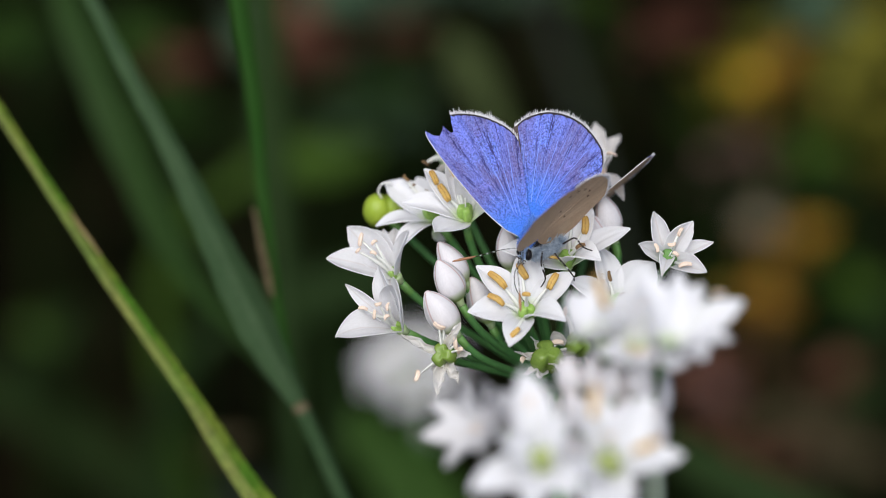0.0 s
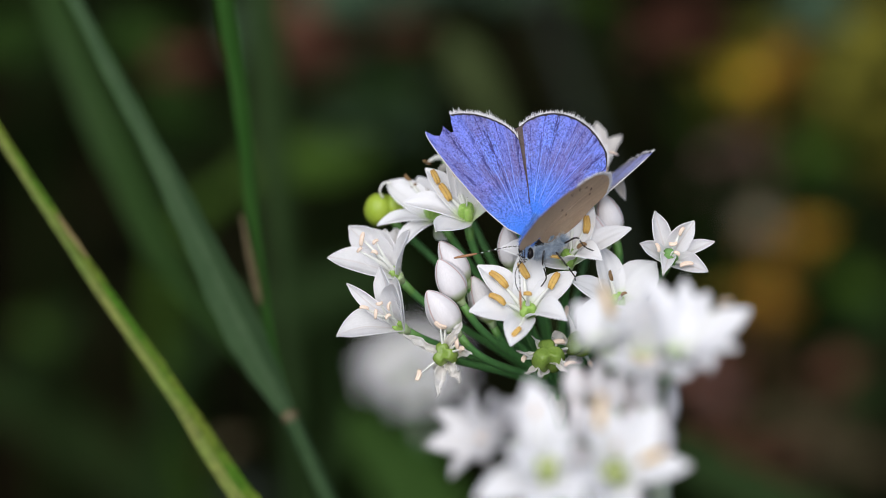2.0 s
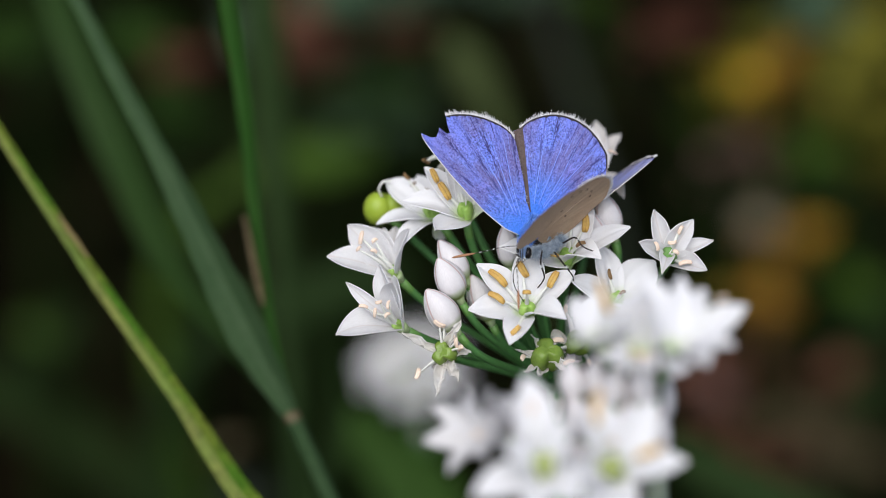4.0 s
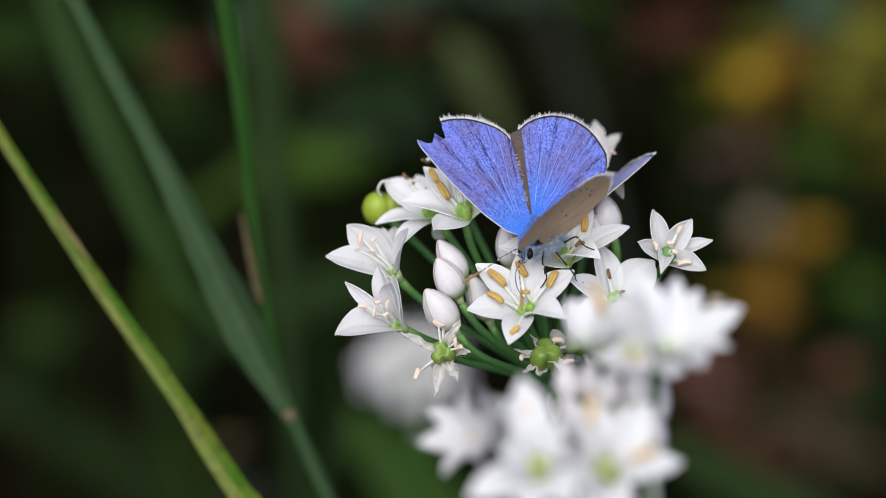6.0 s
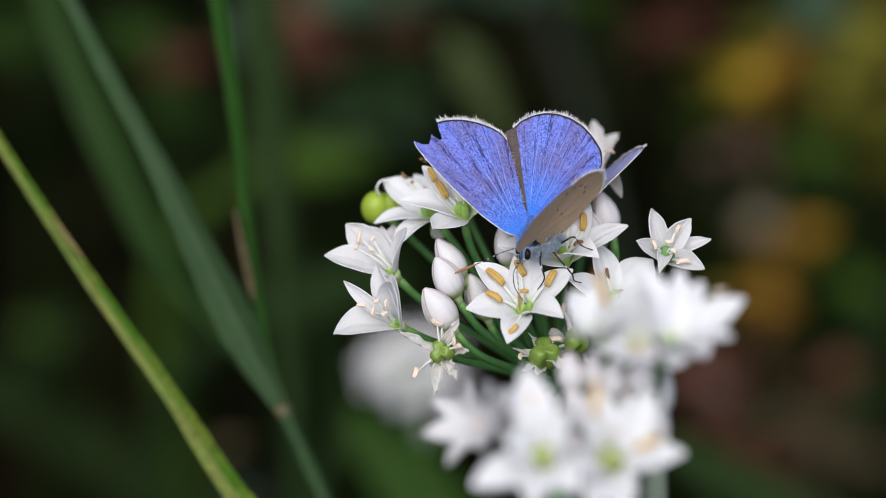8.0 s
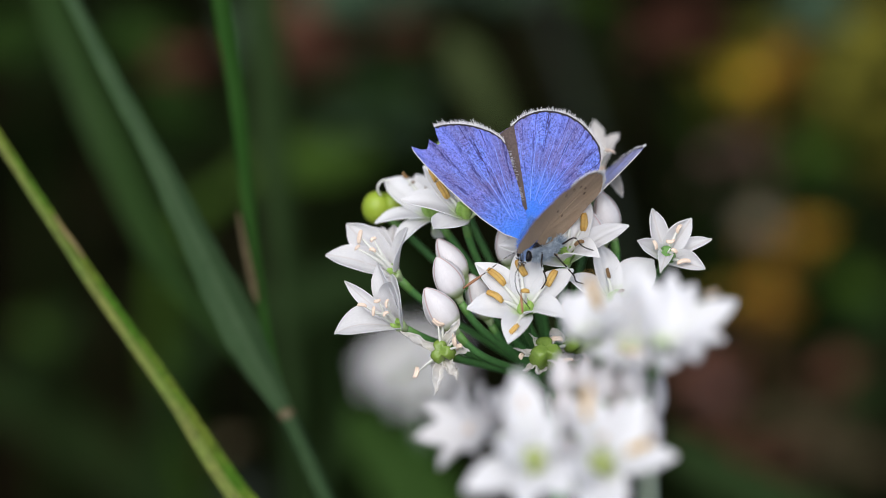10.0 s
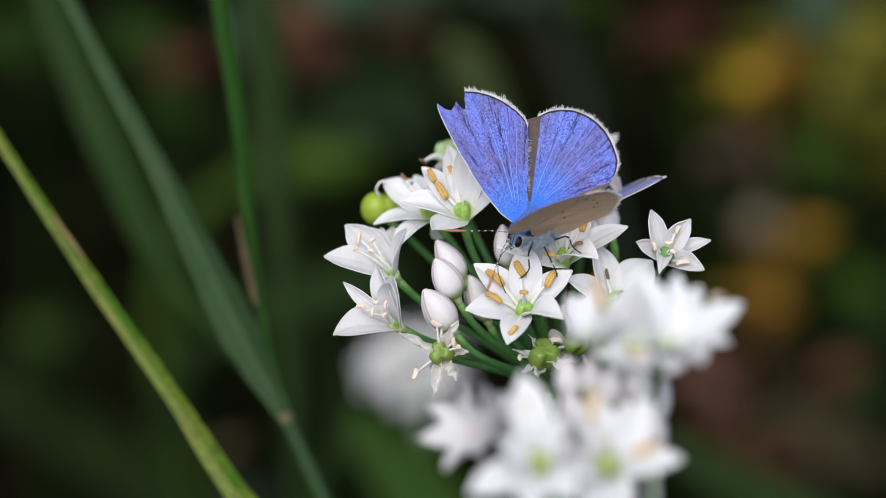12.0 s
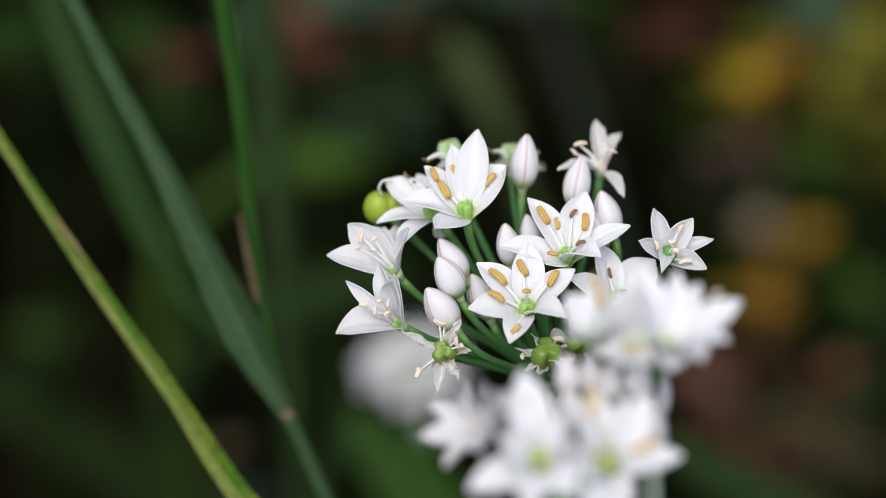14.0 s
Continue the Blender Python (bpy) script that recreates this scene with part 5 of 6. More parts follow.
weed((-95, 342, 302), 6, 16, 9, LEAF_HALF_SHADED, "weed with green leaves, shade put into their colour")
weed((-86, 345, 308), 6, 16, 9, LEAF_HALF_SHADED, "weed with green leaves, shade put into their colour")
weed((-70, 345, 308), 6, 16, 9, LEAF_HALF_SHADED, "weed with green leaves, shade put into their colour")
weed((-59, 335, 286), 8, 18, 11, LEAF_HALF_SHADED, "weed with green leaves, shade put into their colour")
weed((-12, 335, 286), 8, 18, 11, LEAF_HALF_SHADED, "weed with green leaves, shade put into their colour")
weed((-83, 233, 280), 7, 9, 7, LEAF_HALF_SHADED, "weed with green leaves, shade put into their colour")
weed((-42, 191, 287), 3, 7, 3, DRY, "weed with dry brown leaves")
weed((-39, 204, 266), 6, 9, 7, LEAF_GREY, "weed with dull grey-green leaves")
weed((72, 320, 277), 6, 10, 7, LEAF_HALF_SHADED, "weed with green leaves, shade put into their colour")
weed((95, 296, 226), 6, 12, 8, DRY, "weed with dry brown leaves")
weed((-20, 303, 311), 9, 13, 8, LEAF, "weed with green leaves")
weed((-8, 302, 310), 9, 13, 8, LEAF, "weed with green leaves")
weed((76, 272, 246), 8, 12, 8, DRY, "weed with dry brown leaves")
weed((87, 273, 248), 8, 12, 8, DRY, "weed with dry brown leaves")
weed((68, 269, 240), 8, 12, 8, RED, "weed with reddish-brown leaves")
weed((81, 268, 237), 8, 12, 8, DRY, "weed with dry brown leaves")
weed((-53, 268, 334), 9, 9, 6, RED, "weed with reddish-brown leaves")
weed((-63, 279, 333), 8, 12, 8, LEAF, "weed with green leaves")
weed((-57, 273, 319), 8, 12, 8, LEAF, "weed with green leaves")
weed((-89, 280, 335), 8, 12, 8, LEAF, "weed with green leaves")

weed((64, 304, 315), 7, 10, 5, LEAF_YELLOW, "weed with yellow autumn leaves")
weed((66, 295, 320), 4, 8, 4, LEAF_YELLOW, "weed with yellow autumn leaves")
weed((72, 300, 320), 7, 10, 5, LEAF_OCHRE, "weed with ochre autumn leaves")
weed((63, 308, 309), 6, 11, 5, LEAF_OLIVE, "weed with yellow-green leaves")
weed((70, 303, 308), 5, 9, 5, LEAF_OCHRE, "weed with ochre autumn leaves")
weed((60, 314, 314), 5, 10, 5, LEAF_OLIVE, "weed with yellow-green leaves")
weed((69, 317, 319), 6, 12, 6, LEAF_OLIVE, "weed with yellow-green leaves")
weed((78, 321, 316), 6, 12, 6, LEAF_OLIVE, "weed with yellow-green leaves")
weed((78, 311, 329), 7, 12, 7, LEAF_TEAL, "weed with blue-green leaves")
weed((84, 315, 325), 7, 12, 7, LEAF_TEAL, "weed with blue-green leaves")
weed((70, 321, 327), 6, 11, 6, LEAF_PALE, "weed with dull grey-green leaves")
weed((90, 315, 316), 7, 13, 6, LEAF_OLIVE, "weed with yellow-green leaves")
weed((96, 314, 302), 6, 13, 6, LEAF_OLIVE, "weed with yellow-green leaves")
weed((87, 311, 306), 5, 12, 6, LEAF_OLIVE, "weed with yellow-green leaves")
weed((81, 297, 300), 6, 11, 6, LEAF_BRIGHT, "weed with fresh green leaves")
weed((86, 303, 290), 6, 12, 7, LEAF_HALF_SHADED, "weed with green leaves, shade put into their colour")
weed((63, 299, 303), 6, 9, 5, MAUVE, "weed with mauve-brown leaves")
weed((69, 306, 296), 5, 9, 5, MAUVE, "weed with mauve-brown leaves")
weed((62, 304, 292), 5, 9, 5, MAUVE, "weed with mauve-brown leaves")
weed((75, 312, 296), 6, 10, 5, RED, "weed with reddish-brown leaves")
weed((68, 282, 292), 5, 6, 5, LEAF_WHITE, "weed with a pale grey downy leaf")
weed((72, 296, 289), 5, 9, 5, LEAF_PALE, "weed with dull grey-green leaves")
weed((77, 284, 287), 6, 8, 4.5, LEAF_OCHRE, "weed with ochre autumn leaves")
weed((80, 290, 286), 3, 7, 4, LEAF_YELLOW, "weed with yellow autumn leaves")
weed((76, 288, 280), 5, 8, 4, LEAF_OLIVE, "weed with yellow-green leaves")
weed((67, 279, 276), 7, 9, 5, LEAF_OCHRE, "weed with ochre autumn leaves")
weed((63, 289, 274), 4, 9, 4, LEAF_OLIVE, "weed with yellow-green leaves")
weed((71, 274, 275), 6, 8, 4, LEAF_OCHRE, "weed with ochre autumn leaves")
weed((71, 292, 276), 5, 9, 5, LEAF_OCHRE, "weed with ochre autumn leaves")
weed((92, 285, 274), 6, 10, 6, LEAF_BRIGHT, "weed with fresh green leaves")
weed((95, 285, 265), 6, 11, 7, LEAF_HALF_SHADED, "weed with green leaves, shade put into their colour")
weed((84, 268, 262), 6, 9, 5, RED, "weed with reddish-brown leaves")
weed((63, 270, 256), 4, 10, 5, MAUVE, "weed with mauve-brown leaves")
weed((84, 257, 252), 7, 12, 7, DRY, "weed with dry brown leaves")
weed((93, 262, 258), 6, 10, 6, LEAF_HALF_SHADED, "weed with green leaves, shade put into their colour")
weed((-28, 283, 331), 9, 11, 6, RED, "weed with reddish-brown leaves")
weed((-31, 290, 333), 7, 11, 6, RED, "weed with reddish-brown leaves")
weed((-27, 292, 323), 6, 10, 6, RED, "weed with reddish-brown leaves")
weed((-8, 285, 335), 6, 9, 5, RED, "weed with reddish-brown leaves")
weed((-24, 306, 333), 9, 14, 8, LEAF_TEAL, "weed with blue-green leaves")
weed((-15, 311, 330), 9, 14, 8, LEAF_TEAL, "weed with blue-green leaves")
weed((-5, 312, 332), 9, 14, 8, LEAF_TEAL, "weed with blue-green leaves")
weed((-18, 316, 318), 8, 14, 8, LEAF_HALF_SHADED, "weed with green leaves, shade put into their colour")
weed((-18, 313, 311), 8, 13, 8, LEAF_TEAL, "weed with blue-green leaves")
weed((-12, 300, 307), 8, 13, 8, LEAF_TEAL, "weed with blue-green leaves")
weed((-22, 301, 308), 6, 13, 8, LEAF_TEAL, "weed with blue-green leaves")
weed((-33, 273, 311), 7, 10, 6, LEAF_BRIGHT, "weed with fresh green leaves")
weed((-1, 323, 323), 6, 12, 7, LEAF_PALE, "weed with dull grey-green leaves")
weed((-39, 301, 323), 7, 14, 7, LEAF_TEAL, "weed with blue-green leaves")
weed((15, 326, 328), 6, 12, 6, LEAF_TEAL, "weed with blue-green leaves")
weed((24, 322, 331), 6, 12, 6, LEAF_TEAL, "weed with blue-green leaves")
weed((33, 312, 332), 6, 9, 5, LEAF_BRIGHT, "weed with fresh green leaves")
weed((36, 308, 324), 7, 10, 6, LEAF_HALF_SHADED, "weed with green leaves, shade put into their colour")
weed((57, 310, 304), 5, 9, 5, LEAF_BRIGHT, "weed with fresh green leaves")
weed((58, 296, 297), 6, 10, 6, LEAF_HALF_SHADED, "weed with green leaves, shade put into their colour")
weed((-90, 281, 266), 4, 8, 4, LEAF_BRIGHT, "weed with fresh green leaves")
weed((-86, 279, 263), 7, 11, 6, LEAF_HALF_SHADED, "weed with green leaves, shade put into their colour")


def turf():
    """Dense low grass, its colour darkened in place of shade, and litter over the soil behind the flowers."""
    rnd = random.Random(21)
    for name, mat, count, tall, label in (("low_grass", LEAF_GROUND_SHADED, 26000, 0.16, "dense low grass, shade of the bed put into its colour"), ("leaf_litter", MAUVE, 3000, 0.0, "brown dead leaves on soil")):
        verts, faces = [], []
        for _ in range(count):
            x, y = rnd.gauss(0, 1.0), rnd.uniform(-1.6, 3.0)
            if tall:
                h, w, a = tall * rnd.uniform(0.3, 1.0), rnd.uniform(0.002, 0.004), rnd.uniform(0, math.tau)
                lean = rnd.uniform(0.1, 0.5) * h
                b = len(verts)
                for k in range(4):
                    t = k / 3
                    cx, cy = x + math.cos(a) * lean * t * t, y + math.sin(a) * lean * t * t
                    ww = w * (1 - t * 0.9)
                    verts += [(cx - math.sin(a) * ww, cy + math.cos(a) * ww, h * t - 0.01), (cx + math.sin(a) * ww, cy - math.cos(a) * ww, h * t - 0.01)]
                faces += [(b + 2 * k, b + 2 * k + 1, b + 2 * k + 3, b + 2 * k + 2) for k in range(3)]
            else:
                b, a, s = len(verts), rnd.uniform(0, math.tau), rnd.uniform(0.008, 0.02)
                ca, sa = math.cos(a) * s, math.sin(a) * s
                z = 0.008 + rnd.uniform(0, 0.008)
                verts += [(x + ca, y + sa, z + 0.004), (x - sa * 0.5, y + ca * 0.5, z), (x - ca, y - sa, z + 0.003), (x + sa * 0.5, y - ca * 0.5, z + 0.005)]
                faces += [(b, b + 1, b + 2), (b, b + 2, b + 3)]
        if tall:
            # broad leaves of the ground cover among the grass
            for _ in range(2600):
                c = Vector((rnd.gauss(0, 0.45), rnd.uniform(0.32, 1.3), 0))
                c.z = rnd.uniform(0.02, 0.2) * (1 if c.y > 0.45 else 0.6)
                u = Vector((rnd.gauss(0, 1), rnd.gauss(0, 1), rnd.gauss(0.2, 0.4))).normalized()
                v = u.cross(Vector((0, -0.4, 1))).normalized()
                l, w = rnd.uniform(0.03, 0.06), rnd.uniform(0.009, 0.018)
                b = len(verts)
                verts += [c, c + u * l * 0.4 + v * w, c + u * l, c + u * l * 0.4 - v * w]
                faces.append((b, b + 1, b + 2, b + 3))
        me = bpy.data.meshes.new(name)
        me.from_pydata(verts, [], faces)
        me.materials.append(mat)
        tagged(new(name, me), label, "grass" if tall else "litter", kind="stuff")


turf()


def shrub():
    """An unseen shrub, added so that its crown over the bed behind the flowers shades it."""
    rnd = random.Random(8)
    s = tagged(new("shrub"), "unseen green shrub, added to shade the bed", "shrub")
    s.location = (0.3, 2.3, 0)
    bm = bmesh.new()
    trunk = smooth_path([Vector(p) for p in ((0, 0, -0.05), (-0.05, -0.1, 0.5), (-0.15, -0.35, 1.0), (-0.25, -0.7, 1.5))], 8)
    tube(bm, trunk, [0.06 - 0.03 * i / (len(trunk) - 1) for i in range(len(trunk))], 10)
    part("trunk", bm, DRY, s)
    limbs = []
    for k in range(14):
        a = rnd.uniform(0, math.tau)
        q = trunk[rnd.randint(8, len(trunk) - 1)]
        e = Vector((-0.3 + 1.5 * math.cos(a) * rnd.uniform(0.4, 1), -1.0 + 0.8 * math.sin(a) * rnd.uniform(0.4, 1), 1.2 + rnd.uniform(-0.4, 0.5)))
        line = bezier(q, q + Vector((0, 0, 0.3)), (q + e) / 2 + Vector((0, 0, 0.2)), e, 8)
        bm = bmesh.new()
        tube(bm, line, [0.02 - 0.016 * i / 8 for i in range(9)], 6)
        part("limb", bm, DRY, s)
        limbs += line[2:]
    verts, faces = [], []
    # rounded clumps of leaves, side by side and one above the other
    clumps = []
    for i in range(9):
        for k in range(5):
            x, y = -1.75 + 0.37 * i + rnd.uniform(-0.1, 0.1), -2.02 + 0.42 * k + rnd.uniform(-0.06, 0.06)
            if abs(x + 0.25) > 1.35 - 0.25 * abs(k - 1.5) + rnd.uniform(0, 0.3):
                continue
            r = rnd.uniform(0.24, 0.33)
            clumps.append((Vector((x, y + (0.05 if k == 0 else 0), 0.50 - 0.05 * k + r * 0.62 + rnd.uniform(0, 0.05))), r))
            if 0 < k < 4 and rnd.random() < 0.75:
                clumps.append((Vector((x + rnd.uniform(-0.15, 0.15), y, 1.0 + rnd.uniform(0, 0.3))), rnd.uniform(0.22, 0.36)))
    for n in range(44000):
        q, r = clumps[n % len(clumps)]
        d = Vector((rnd.gauss(0, 1), rnd.gauss(0, 1), rnd.gauss(0, 1))).normalized() * rnd.random() ** 0.38 * r
        c = q + Vector((d.x * 1.1, d.y, d.z * 0.62))
        # no leaf hangs low enough to come into view
        if c.y < -2.3 + 0.155 or c.z < 0.576 - 0.374 * (c.y + 2.3 + 0.335) + 0.075:
            continue
        u = Vector((rnd.gauss(0, 1), rnd.gauss(0, 1), rnd.gauss(0, 0.5))).normalized()
        v = u.orthogonal().normalized()
        l, w = rnd.uniform(0.03, 0.055), rnd.uniform(0.012, 0.02)
        b = len(verts)
        verts += [c, c + u * l * 0.5 + v * w, c + u * l, c + u * l * 0.5 - v * w]
        faces.append((b, b + 1, b + 2, b + 3))
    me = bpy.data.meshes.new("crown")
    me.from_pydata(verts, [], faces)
    me.materials.append(LEAF_DEEP_SHADED)
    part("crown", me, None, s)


shrub()


# ---- what moves ----
def sway(thing, height, rows):
    """Leans a rooted plant about its root: (seconds, sideways mm, back mm at that height)."""
    base = thing.matrix_basis.copy()
    walk(thing, [(t, base @ pose(0, 0, 0, -math.degrees(dy / height), math.degrees(dx / height), 0)) for t, dx, dy in rows])


def turned(m, a):
    """A wing's pose, swung about its root by a degrees in the plane of the spread pair."""
    root = Matrix.Translation(m.translation)
    return root @ pose(0, 0, 0, 0, 0, a) @ root.inverted() @ m


LEAN = pose(0, 0, 0, 65, 0, 0)


def motions():
    # seconds, along the view's right, up and towards it in mm, tilt, turn in degrees
    perch = Vector((10.5, -3.6, 422.9)) * MM
    walk(butterfly, [(t, Matrix.Translation(perch) @ LEAN @ pose(x * MM, y * MM, z * MM, rx, 0, rz)) for t, x, y, z, rx, rz in (
        (0, 0.00, -0.00, 0, 0, -0.0),
        (0.5, 0.09, 0.47, 0, 0, -0.0),
        (1, -0.22, 0.46, 0, 0, -0.5),
        (1.5, -0.11, 0.35, 0, 0, -1.1),
        (2, 0.22, 0.16, 0, 0, -1.4),
        (2.5, 0.32, 0.15, 0, 0, -1.3),
        (3, 0.21, 0.13, 0, 0, -1.6),
        (5.5, -0.05, 0.32, 0, 0, -1.2),
        (6, 0.14, 0.13, 0, 0, 0.1),
        (6.5, 0.13, 0.07, 0, 0, 0.9),
        (7, 0.12, 0.14, 0, 0, 0.7),
        (7.5, 0.13, 0.17, 0, 0, 0.9),
        (8, -0.15, 0.08, 0, 0, 0.6),
        (10.5, -0.05, -0.15, 0, 0, 2.2),
        (11, -0.47, 0.02, 0, 0, -1.1),
        (11.5, -0.62, 0.80, 0, 0, -12.4),
        (12, -0.76, 1.29, 0, 0, -13.9),
        (12.3, -0.85, 1.62, 0, 0, -17.6),
        (12.4, -0.79, 2.10, 0, 0, -20.8),
        (12.433, -0.79, 2.10, 0, 0, -20.8),
        (12.467, -0.80, 1.60, 1, 0, -21.0),
        (12.5, -0.90, 0.90, 2, -2, -22.0),
        (12.533, -7.00, 8.50, 6, -6, -32.0),
        (12.567, -16.00, 15.00, 7, -5, -42.0),
        (12.6, -28.00, 19.50, -6, 0, -46.0),
        (12.633, -40.00, 20.50, -8, 0, -40.0),
        (12.667, -54.00, 20.00, -10, 0, -34.0),
        (12.7, -69.00, 18.00, -12, 0, -28.0),
        (12.733, -84.00, 19.00, -14, 0, -24.0),
        (12.8, -112.00, 32.00, -20, 0, -20.0),
        (13.2, -500.00, 120.00, -200, 0, -20.0),
        (14, -1500.00, 400.00, -900, 0, -20.0))])
    shift = ((0, -0.0), (0.5, -1.1), (1, 0.1), (1.5, 1.4), (2, 2.4), (2.5, 3.0), (3, 3.6), (5.5, 3.8), (6, 5.0), (6.5, 4.6), (7, 5.2), (7.5, 4.8), (8, 5.0), (10.5, 5.5), (11, 5.9), (11.5, 4.2), (12, 4.7), (12.3, 2.3), (12.4, 0.3))
    spread = ((0, -0.0), (0.5, 2.7), (1, 3.8), (1.5, 3.5), (2, 1.8), (2.5, 0.3), (3, 0.3), (5.5, -2.4), (6, -0.9), (6.5, 1.1), (7, 1.4), (7.5, 2.6), (8, 2.7), (10.5, 2.1), (11, 1.7), (11.5, -1.3), (12, -1.6), (12.3, -0.2), (12.4, 0.7))
    drooped = [(t, a - (6 if t > 11.4 else 0)) for t, a in spread]
    slide = ((0, 0, -0.1), (2, 0, -0.3), (3, 0.1, -0.4), (5.5, 0.3, -0.6), (7, 0.2, -0.6), (8, 0.1, -0.3), (10.5, 0.1, 0.2), (11, 0.3, -0.1), (11.5, 0.2, 0.4), (12, 0.3, -0.3), (12.4, 0, 0))
    # the spread pair: lifted over the back as it flies
    back = Vector((math.cos(radians(35)), math.sin(radians(35)), 0))
    for w, rest in ((far_fore, FAR_FORE), (far_hind, FAR_HIND)):
        root = Matrix.Translation(rest.translation)
        beat = [(t, Matrix.Translation((0.2 * MM, 1.2 * MM if w == far_hind else 0, 0)) @ root @ Matrix.Rotation(radians(a), 4, back) @ root.inverted() @ rest) for t, a in
                ((12.467, 4), (12.5, 12), (12.533, 25), (12.567, 50), (12.6, 58), (12.633, 40), (12.667, 10), (12.7, 30), (12.733, 58), (12.8, 20), (14, 20))]
        walk(w, [(t, turned(rest, a)) for t, a in shift] + beat if w == far_fore else
             [(t, Matrix.Translation((x * MM, y * MM, 0)) @ rest) for t, x, y in slide] + beat)
    # the near pair of wings: folded up at rest, beating once it flies
    up_f = place((0.0, -0.4, 0.8), e1=(0.35, 0.75, 0.55), normal=UL * 0.8 - Vector((0, 0, 0.55)))
    up_h = place((0.1, -0.3, 0.6), e1=(0.6, 0.6, 0.5), normal=UL * 0.8 - Vector((0, 0, 0.55)))
    shut_f = place((0.4, -1.3, -2.6), 128, normal=(0, 0, -1))
    shut_h = place((-0.2, 4.0, -3.2), 62, normal=(0, 0, -1))
    flat_f = place((-0.2, -0.9, 0.4), -63)
    flat_h = place((0.6, -0.2, 0.3), 10)
    mid_f = place((0.0, -0.9, 0.6), e1=(0.75, -0.2, 0.65), normal=(-0.3, 0.7, 0.6))
    mid_h = place((0.4, -0.5, 0.6), e1=(0.9, 0.1, 0.5), normal=(-0.3, 0.7, 0.6))
    for w, rest, up, shut, mid, flat in ((near_fore, NEAR_FORE, up_f, shut_f, mid_f, flat_f), (near_hind, NEAR_HIND, up_h, shut_h, mid_h, flat_h)):
        walk(w, [(t, turned(rest, a) @ pose(0, 0, 0, -15 if w == near_fore and t < 1.2 else -6 if w == near_fore and t < 1.7 else 0, 0, 0)) for t, a in (spread if w == near_fore else drooped)] + [(12.433, rest), (12.462, up), (12.493, shut), (12.51, shut), (12.533, up), (12.55, mid), (12.567, flat), (12.6, flat), (12.633, mid), (12.667, up), (12.7, rest),
                 (12.733, mid), (12.767, flat), (12.8, mid), (14, mid)])
    # feelers: seconds, swing in degrees
    for feeler, swing in ((antenna_a, ((0, 0), (3, 0), (5.5, 2), (6, 20), (6.5, 27), (7, 18), (7.5, 13), (8, 10), (10.5, 22), (11, 9), (11.3, 40), (11.6, 25), (12, 0), (12.3, 50), (12.45, 20), (14, 20))),
                          (antenna_b, ((0, 0), (10.5, 0), (11, -15), (11.3, -24), (11.6, -22), (12, -10), (12.3, 0), (14, 0)))):
        rest = feeler.matrix_basis.copy()
        walk(feeler, [(t, rest @ pose(0, 0, 0, 0, 0, a)) for t, a in swing])
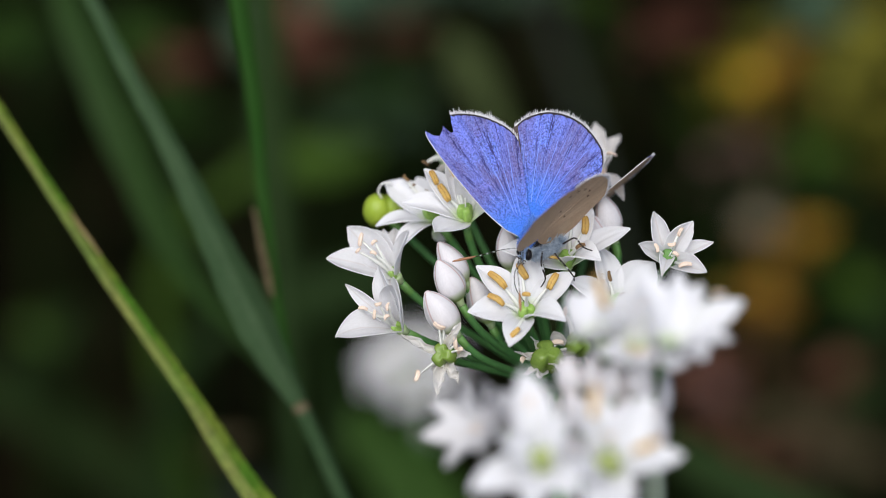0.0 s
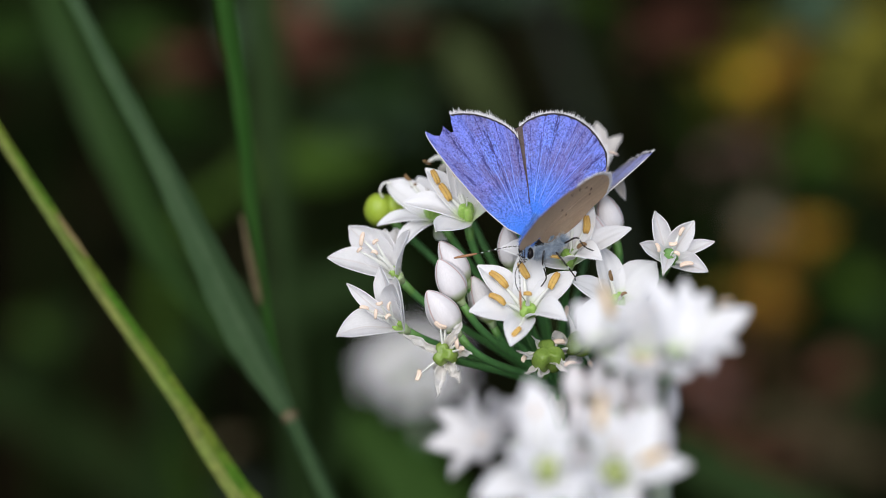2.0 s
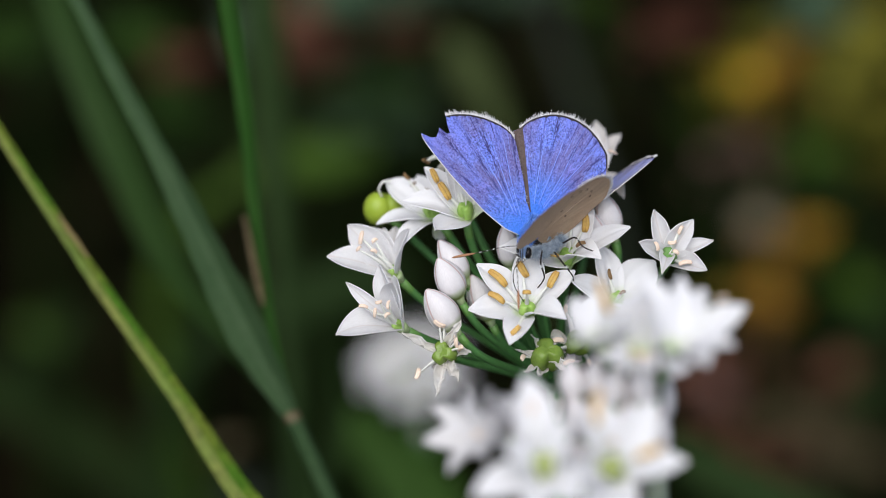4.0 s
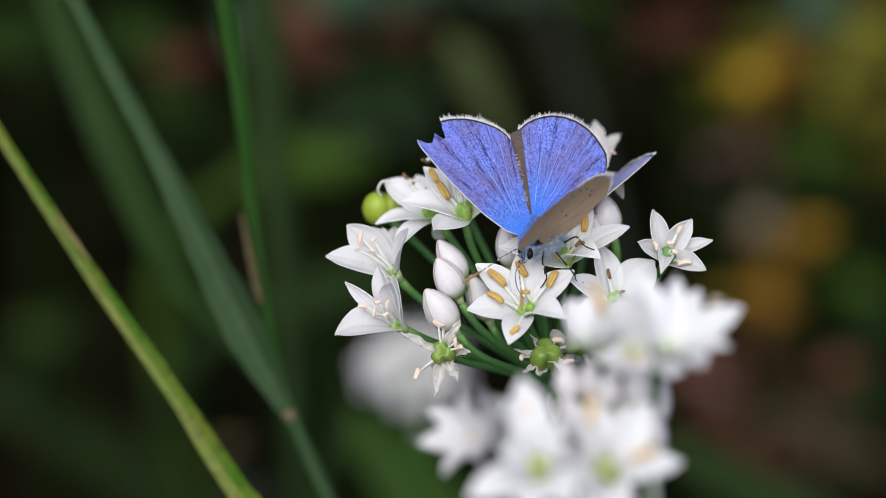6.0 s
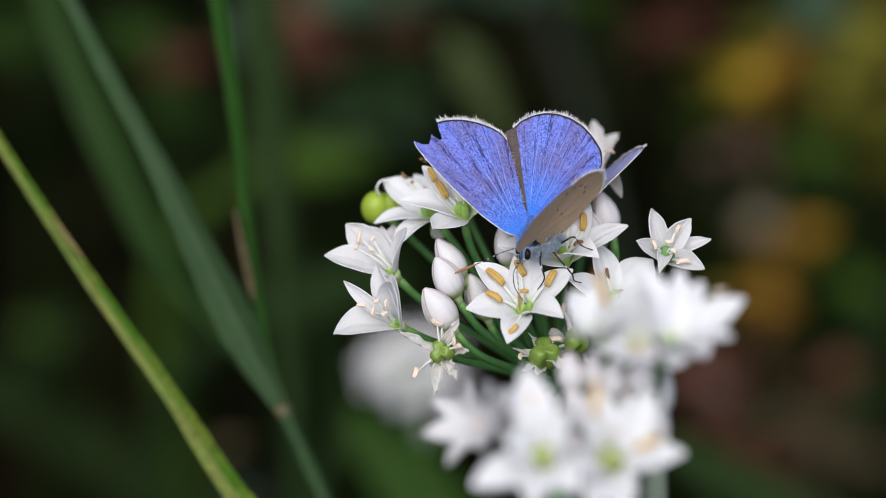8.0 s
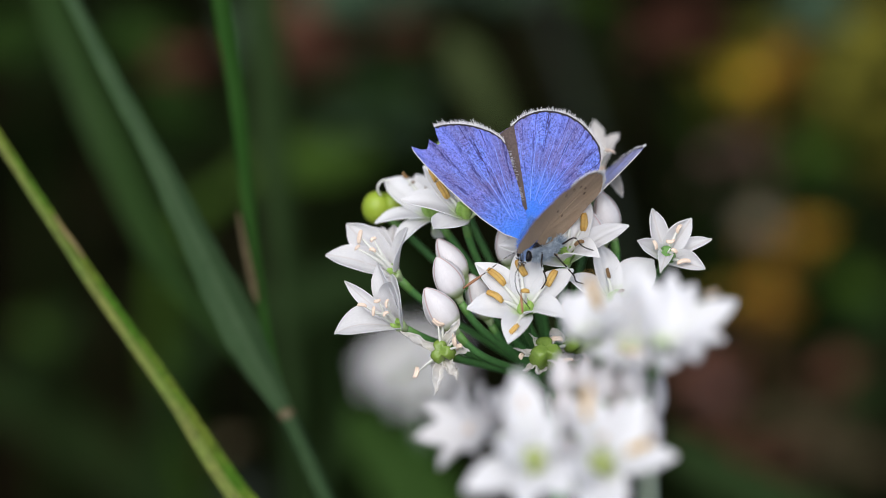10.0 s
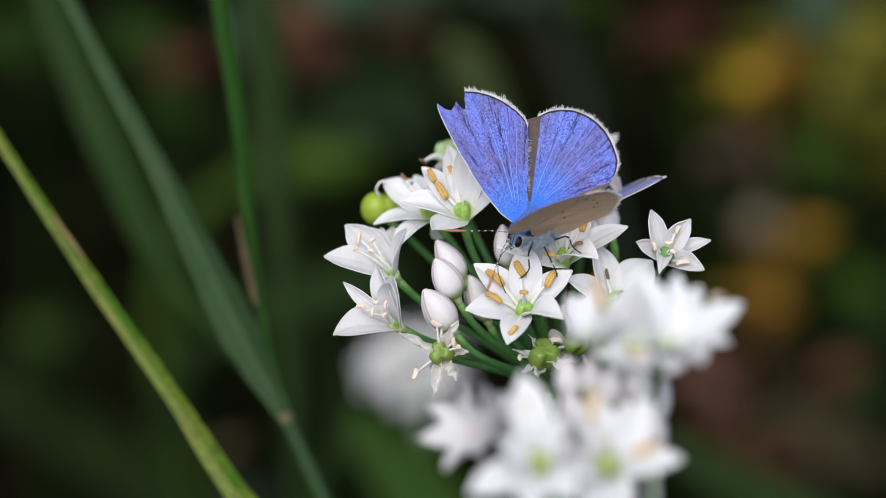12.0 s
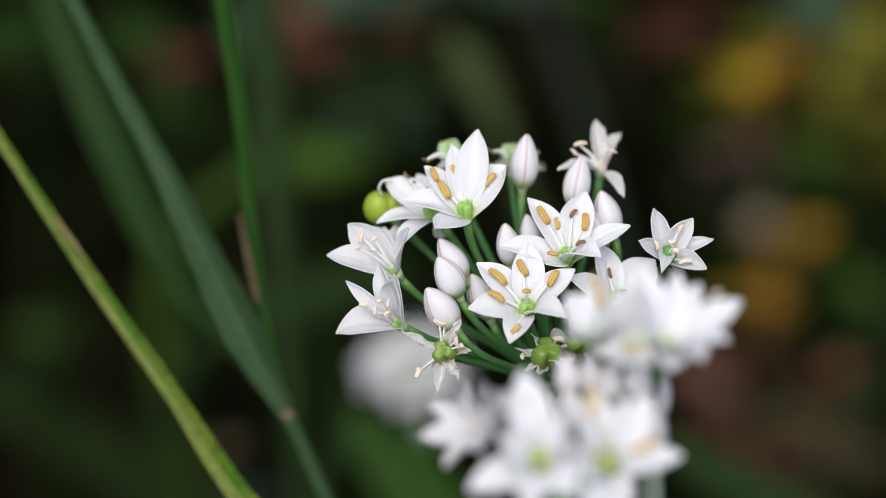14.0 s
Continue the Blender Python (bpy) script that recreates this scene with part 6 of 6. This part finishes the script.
    sway(front, 418, ((0, 0.18, -0.00), (0.1, -0.89, -0.00), (0.2, -0.30, -1.12), (0.3, 1.01, -2.10), (0.4, 1.48, -1.40), (0.5, 0.30, -0.28), (0.6, -1.37, 0.42), (0.7, -1.37, -0.56), (0.8, 0.06, -1.68), (0.9, 1.37, -1.96), (1, 1.19, -0.84), (1.1, -0.30, 0.56), (1.2, -1.19, 0.14), (1.3, -0.71, -1.26), (1.4, 0.59, -2.52), (1.5, 1.25, -1.40), (1.6, 0.48, 0.28), (1.7, -0.48, 0.84), (1.8, -1.07, -0.84), (1.9, -0.36, -1.96), (2, 0.71, -1.96), (2.1, 0.95, -0.70), (2.2, 0.24, 0.56), (2.3, -0.65, 0.28), (2.4, -0.77, -1.40), (2.5, 0.00, -2.10), (2.6, 0.77, -1.40), (2.7, 0.65, -0.00), (2.8, 0.06, 0.84), (2.9, -0.53, -0.28), (3, -0.30, -1.96), (3.1, 0.30, -2.24), (3.2, 0.83, -1.12), (3.6, -0.24, -0.56), (4, 0.42, -1.12), (4.5, -0.12, -0.28), (4.9, 0.36, -1.12), (5.2, 0.06, -1.40), (5.3, 0.00, -1.68), (5.4, -0.06, -1.40), (5.5, 0.18, -0.00), (5.6, 0.30, 0.98), (5.7, 0.36, 0.56), (5.8, 0.18, -1.12), (5.9, -0.06, -1.82), (6, -0.12, -1.40), (6.5, -0.24, -1.12), (7, -0.06, -0.98), (7.5, 0.24, -0.28), (8, 0.35, 0.56), (9.2, 0.00, -0.42), (10.5, -0.65, 0.14), (11, -0.29, -0.56), (11.5, 0.00, -0.56), (12, 0.00, -0.56), (12.5, 0.00, -0.28), (13, 0.00, -0.14), (14, 0.00, -0.00)))
    sway(umbel, 415, ((0, -0.05, -0.73), (0.5, 0.10, 0.24), (1, -0.26, 0.13), (1.5, -0.11, -0.24), (2, 0.10, -0.61), (2.5, 0.20, -0.61), (3, 0.05, -0.48), (5.5, -0.05, -0.24), (6, -0.11, -0.24), (6.5, -0.11, -0.00), (7, -0.11, -0.00), (7.5, -0.11, -0.00), (8, -0.26, -0.00), (10.5, -0.16, -0.00), (11, -0.21, -0.24), (11.5, -0.16, -0.13), (12, -0.31, -0.24), (12.5, -0.31, -0.00), (13, -0.16, -0.00), (13.5, -0.11, -0.00), (14, 0.00, -0.00)))
    leaning = ((0, 0.00, -0.00), (0.5, 1.93, 2.29), (1, -0.36, -1.45), (1.5, -0.96, -1.45), (2, -1.33, -1.73), (2.5, -0.96, -1.73), (3, -0.96, -2.31), (5.5, -1.21, -1.45), (6, -1.33, -1.45), (6.5, -1.45, -0.86), (7, -1.82, -0.86), (7.5, -2.05, -0.30), (8, -2.18, -0.30), (10.5, -1.57, -1.45), (11, -1.45, -1.73), (11.5, -1.69, -2.03), (12, -1.82, -2.03), (12.5, -1.82, -1.45), (13, -1.82, -2.03), (13.5, -1.57, -0.86), (14, -1.57, -1.45))
    sway(grass, 371, leaning)
    sway(blade_yellow, 395, ((0, 0.00, 0), (0.25, 1.1, 0), (0.5, 2.1, 0), (0.75, 0.7, 0), (1, -0.50, 0), (1.5, -1.29, 0), (2, -1.58, 0), (2.5, -1.43, 0), (3, -1.43, 0), (5.5, -1.58, 0), (6, -1.58, 0), (6.5, -1.72, 0), (7, -1.93, 0), (7.5, -2.01, 0), (8, -2.15, 0), (10.5, -1.86, 0), (11, -1.79, 0), (11.5, -1.93, 0), (12, -2.01, 0), (13, -1.93, 0), (14, -1.86, 0)))


motions()
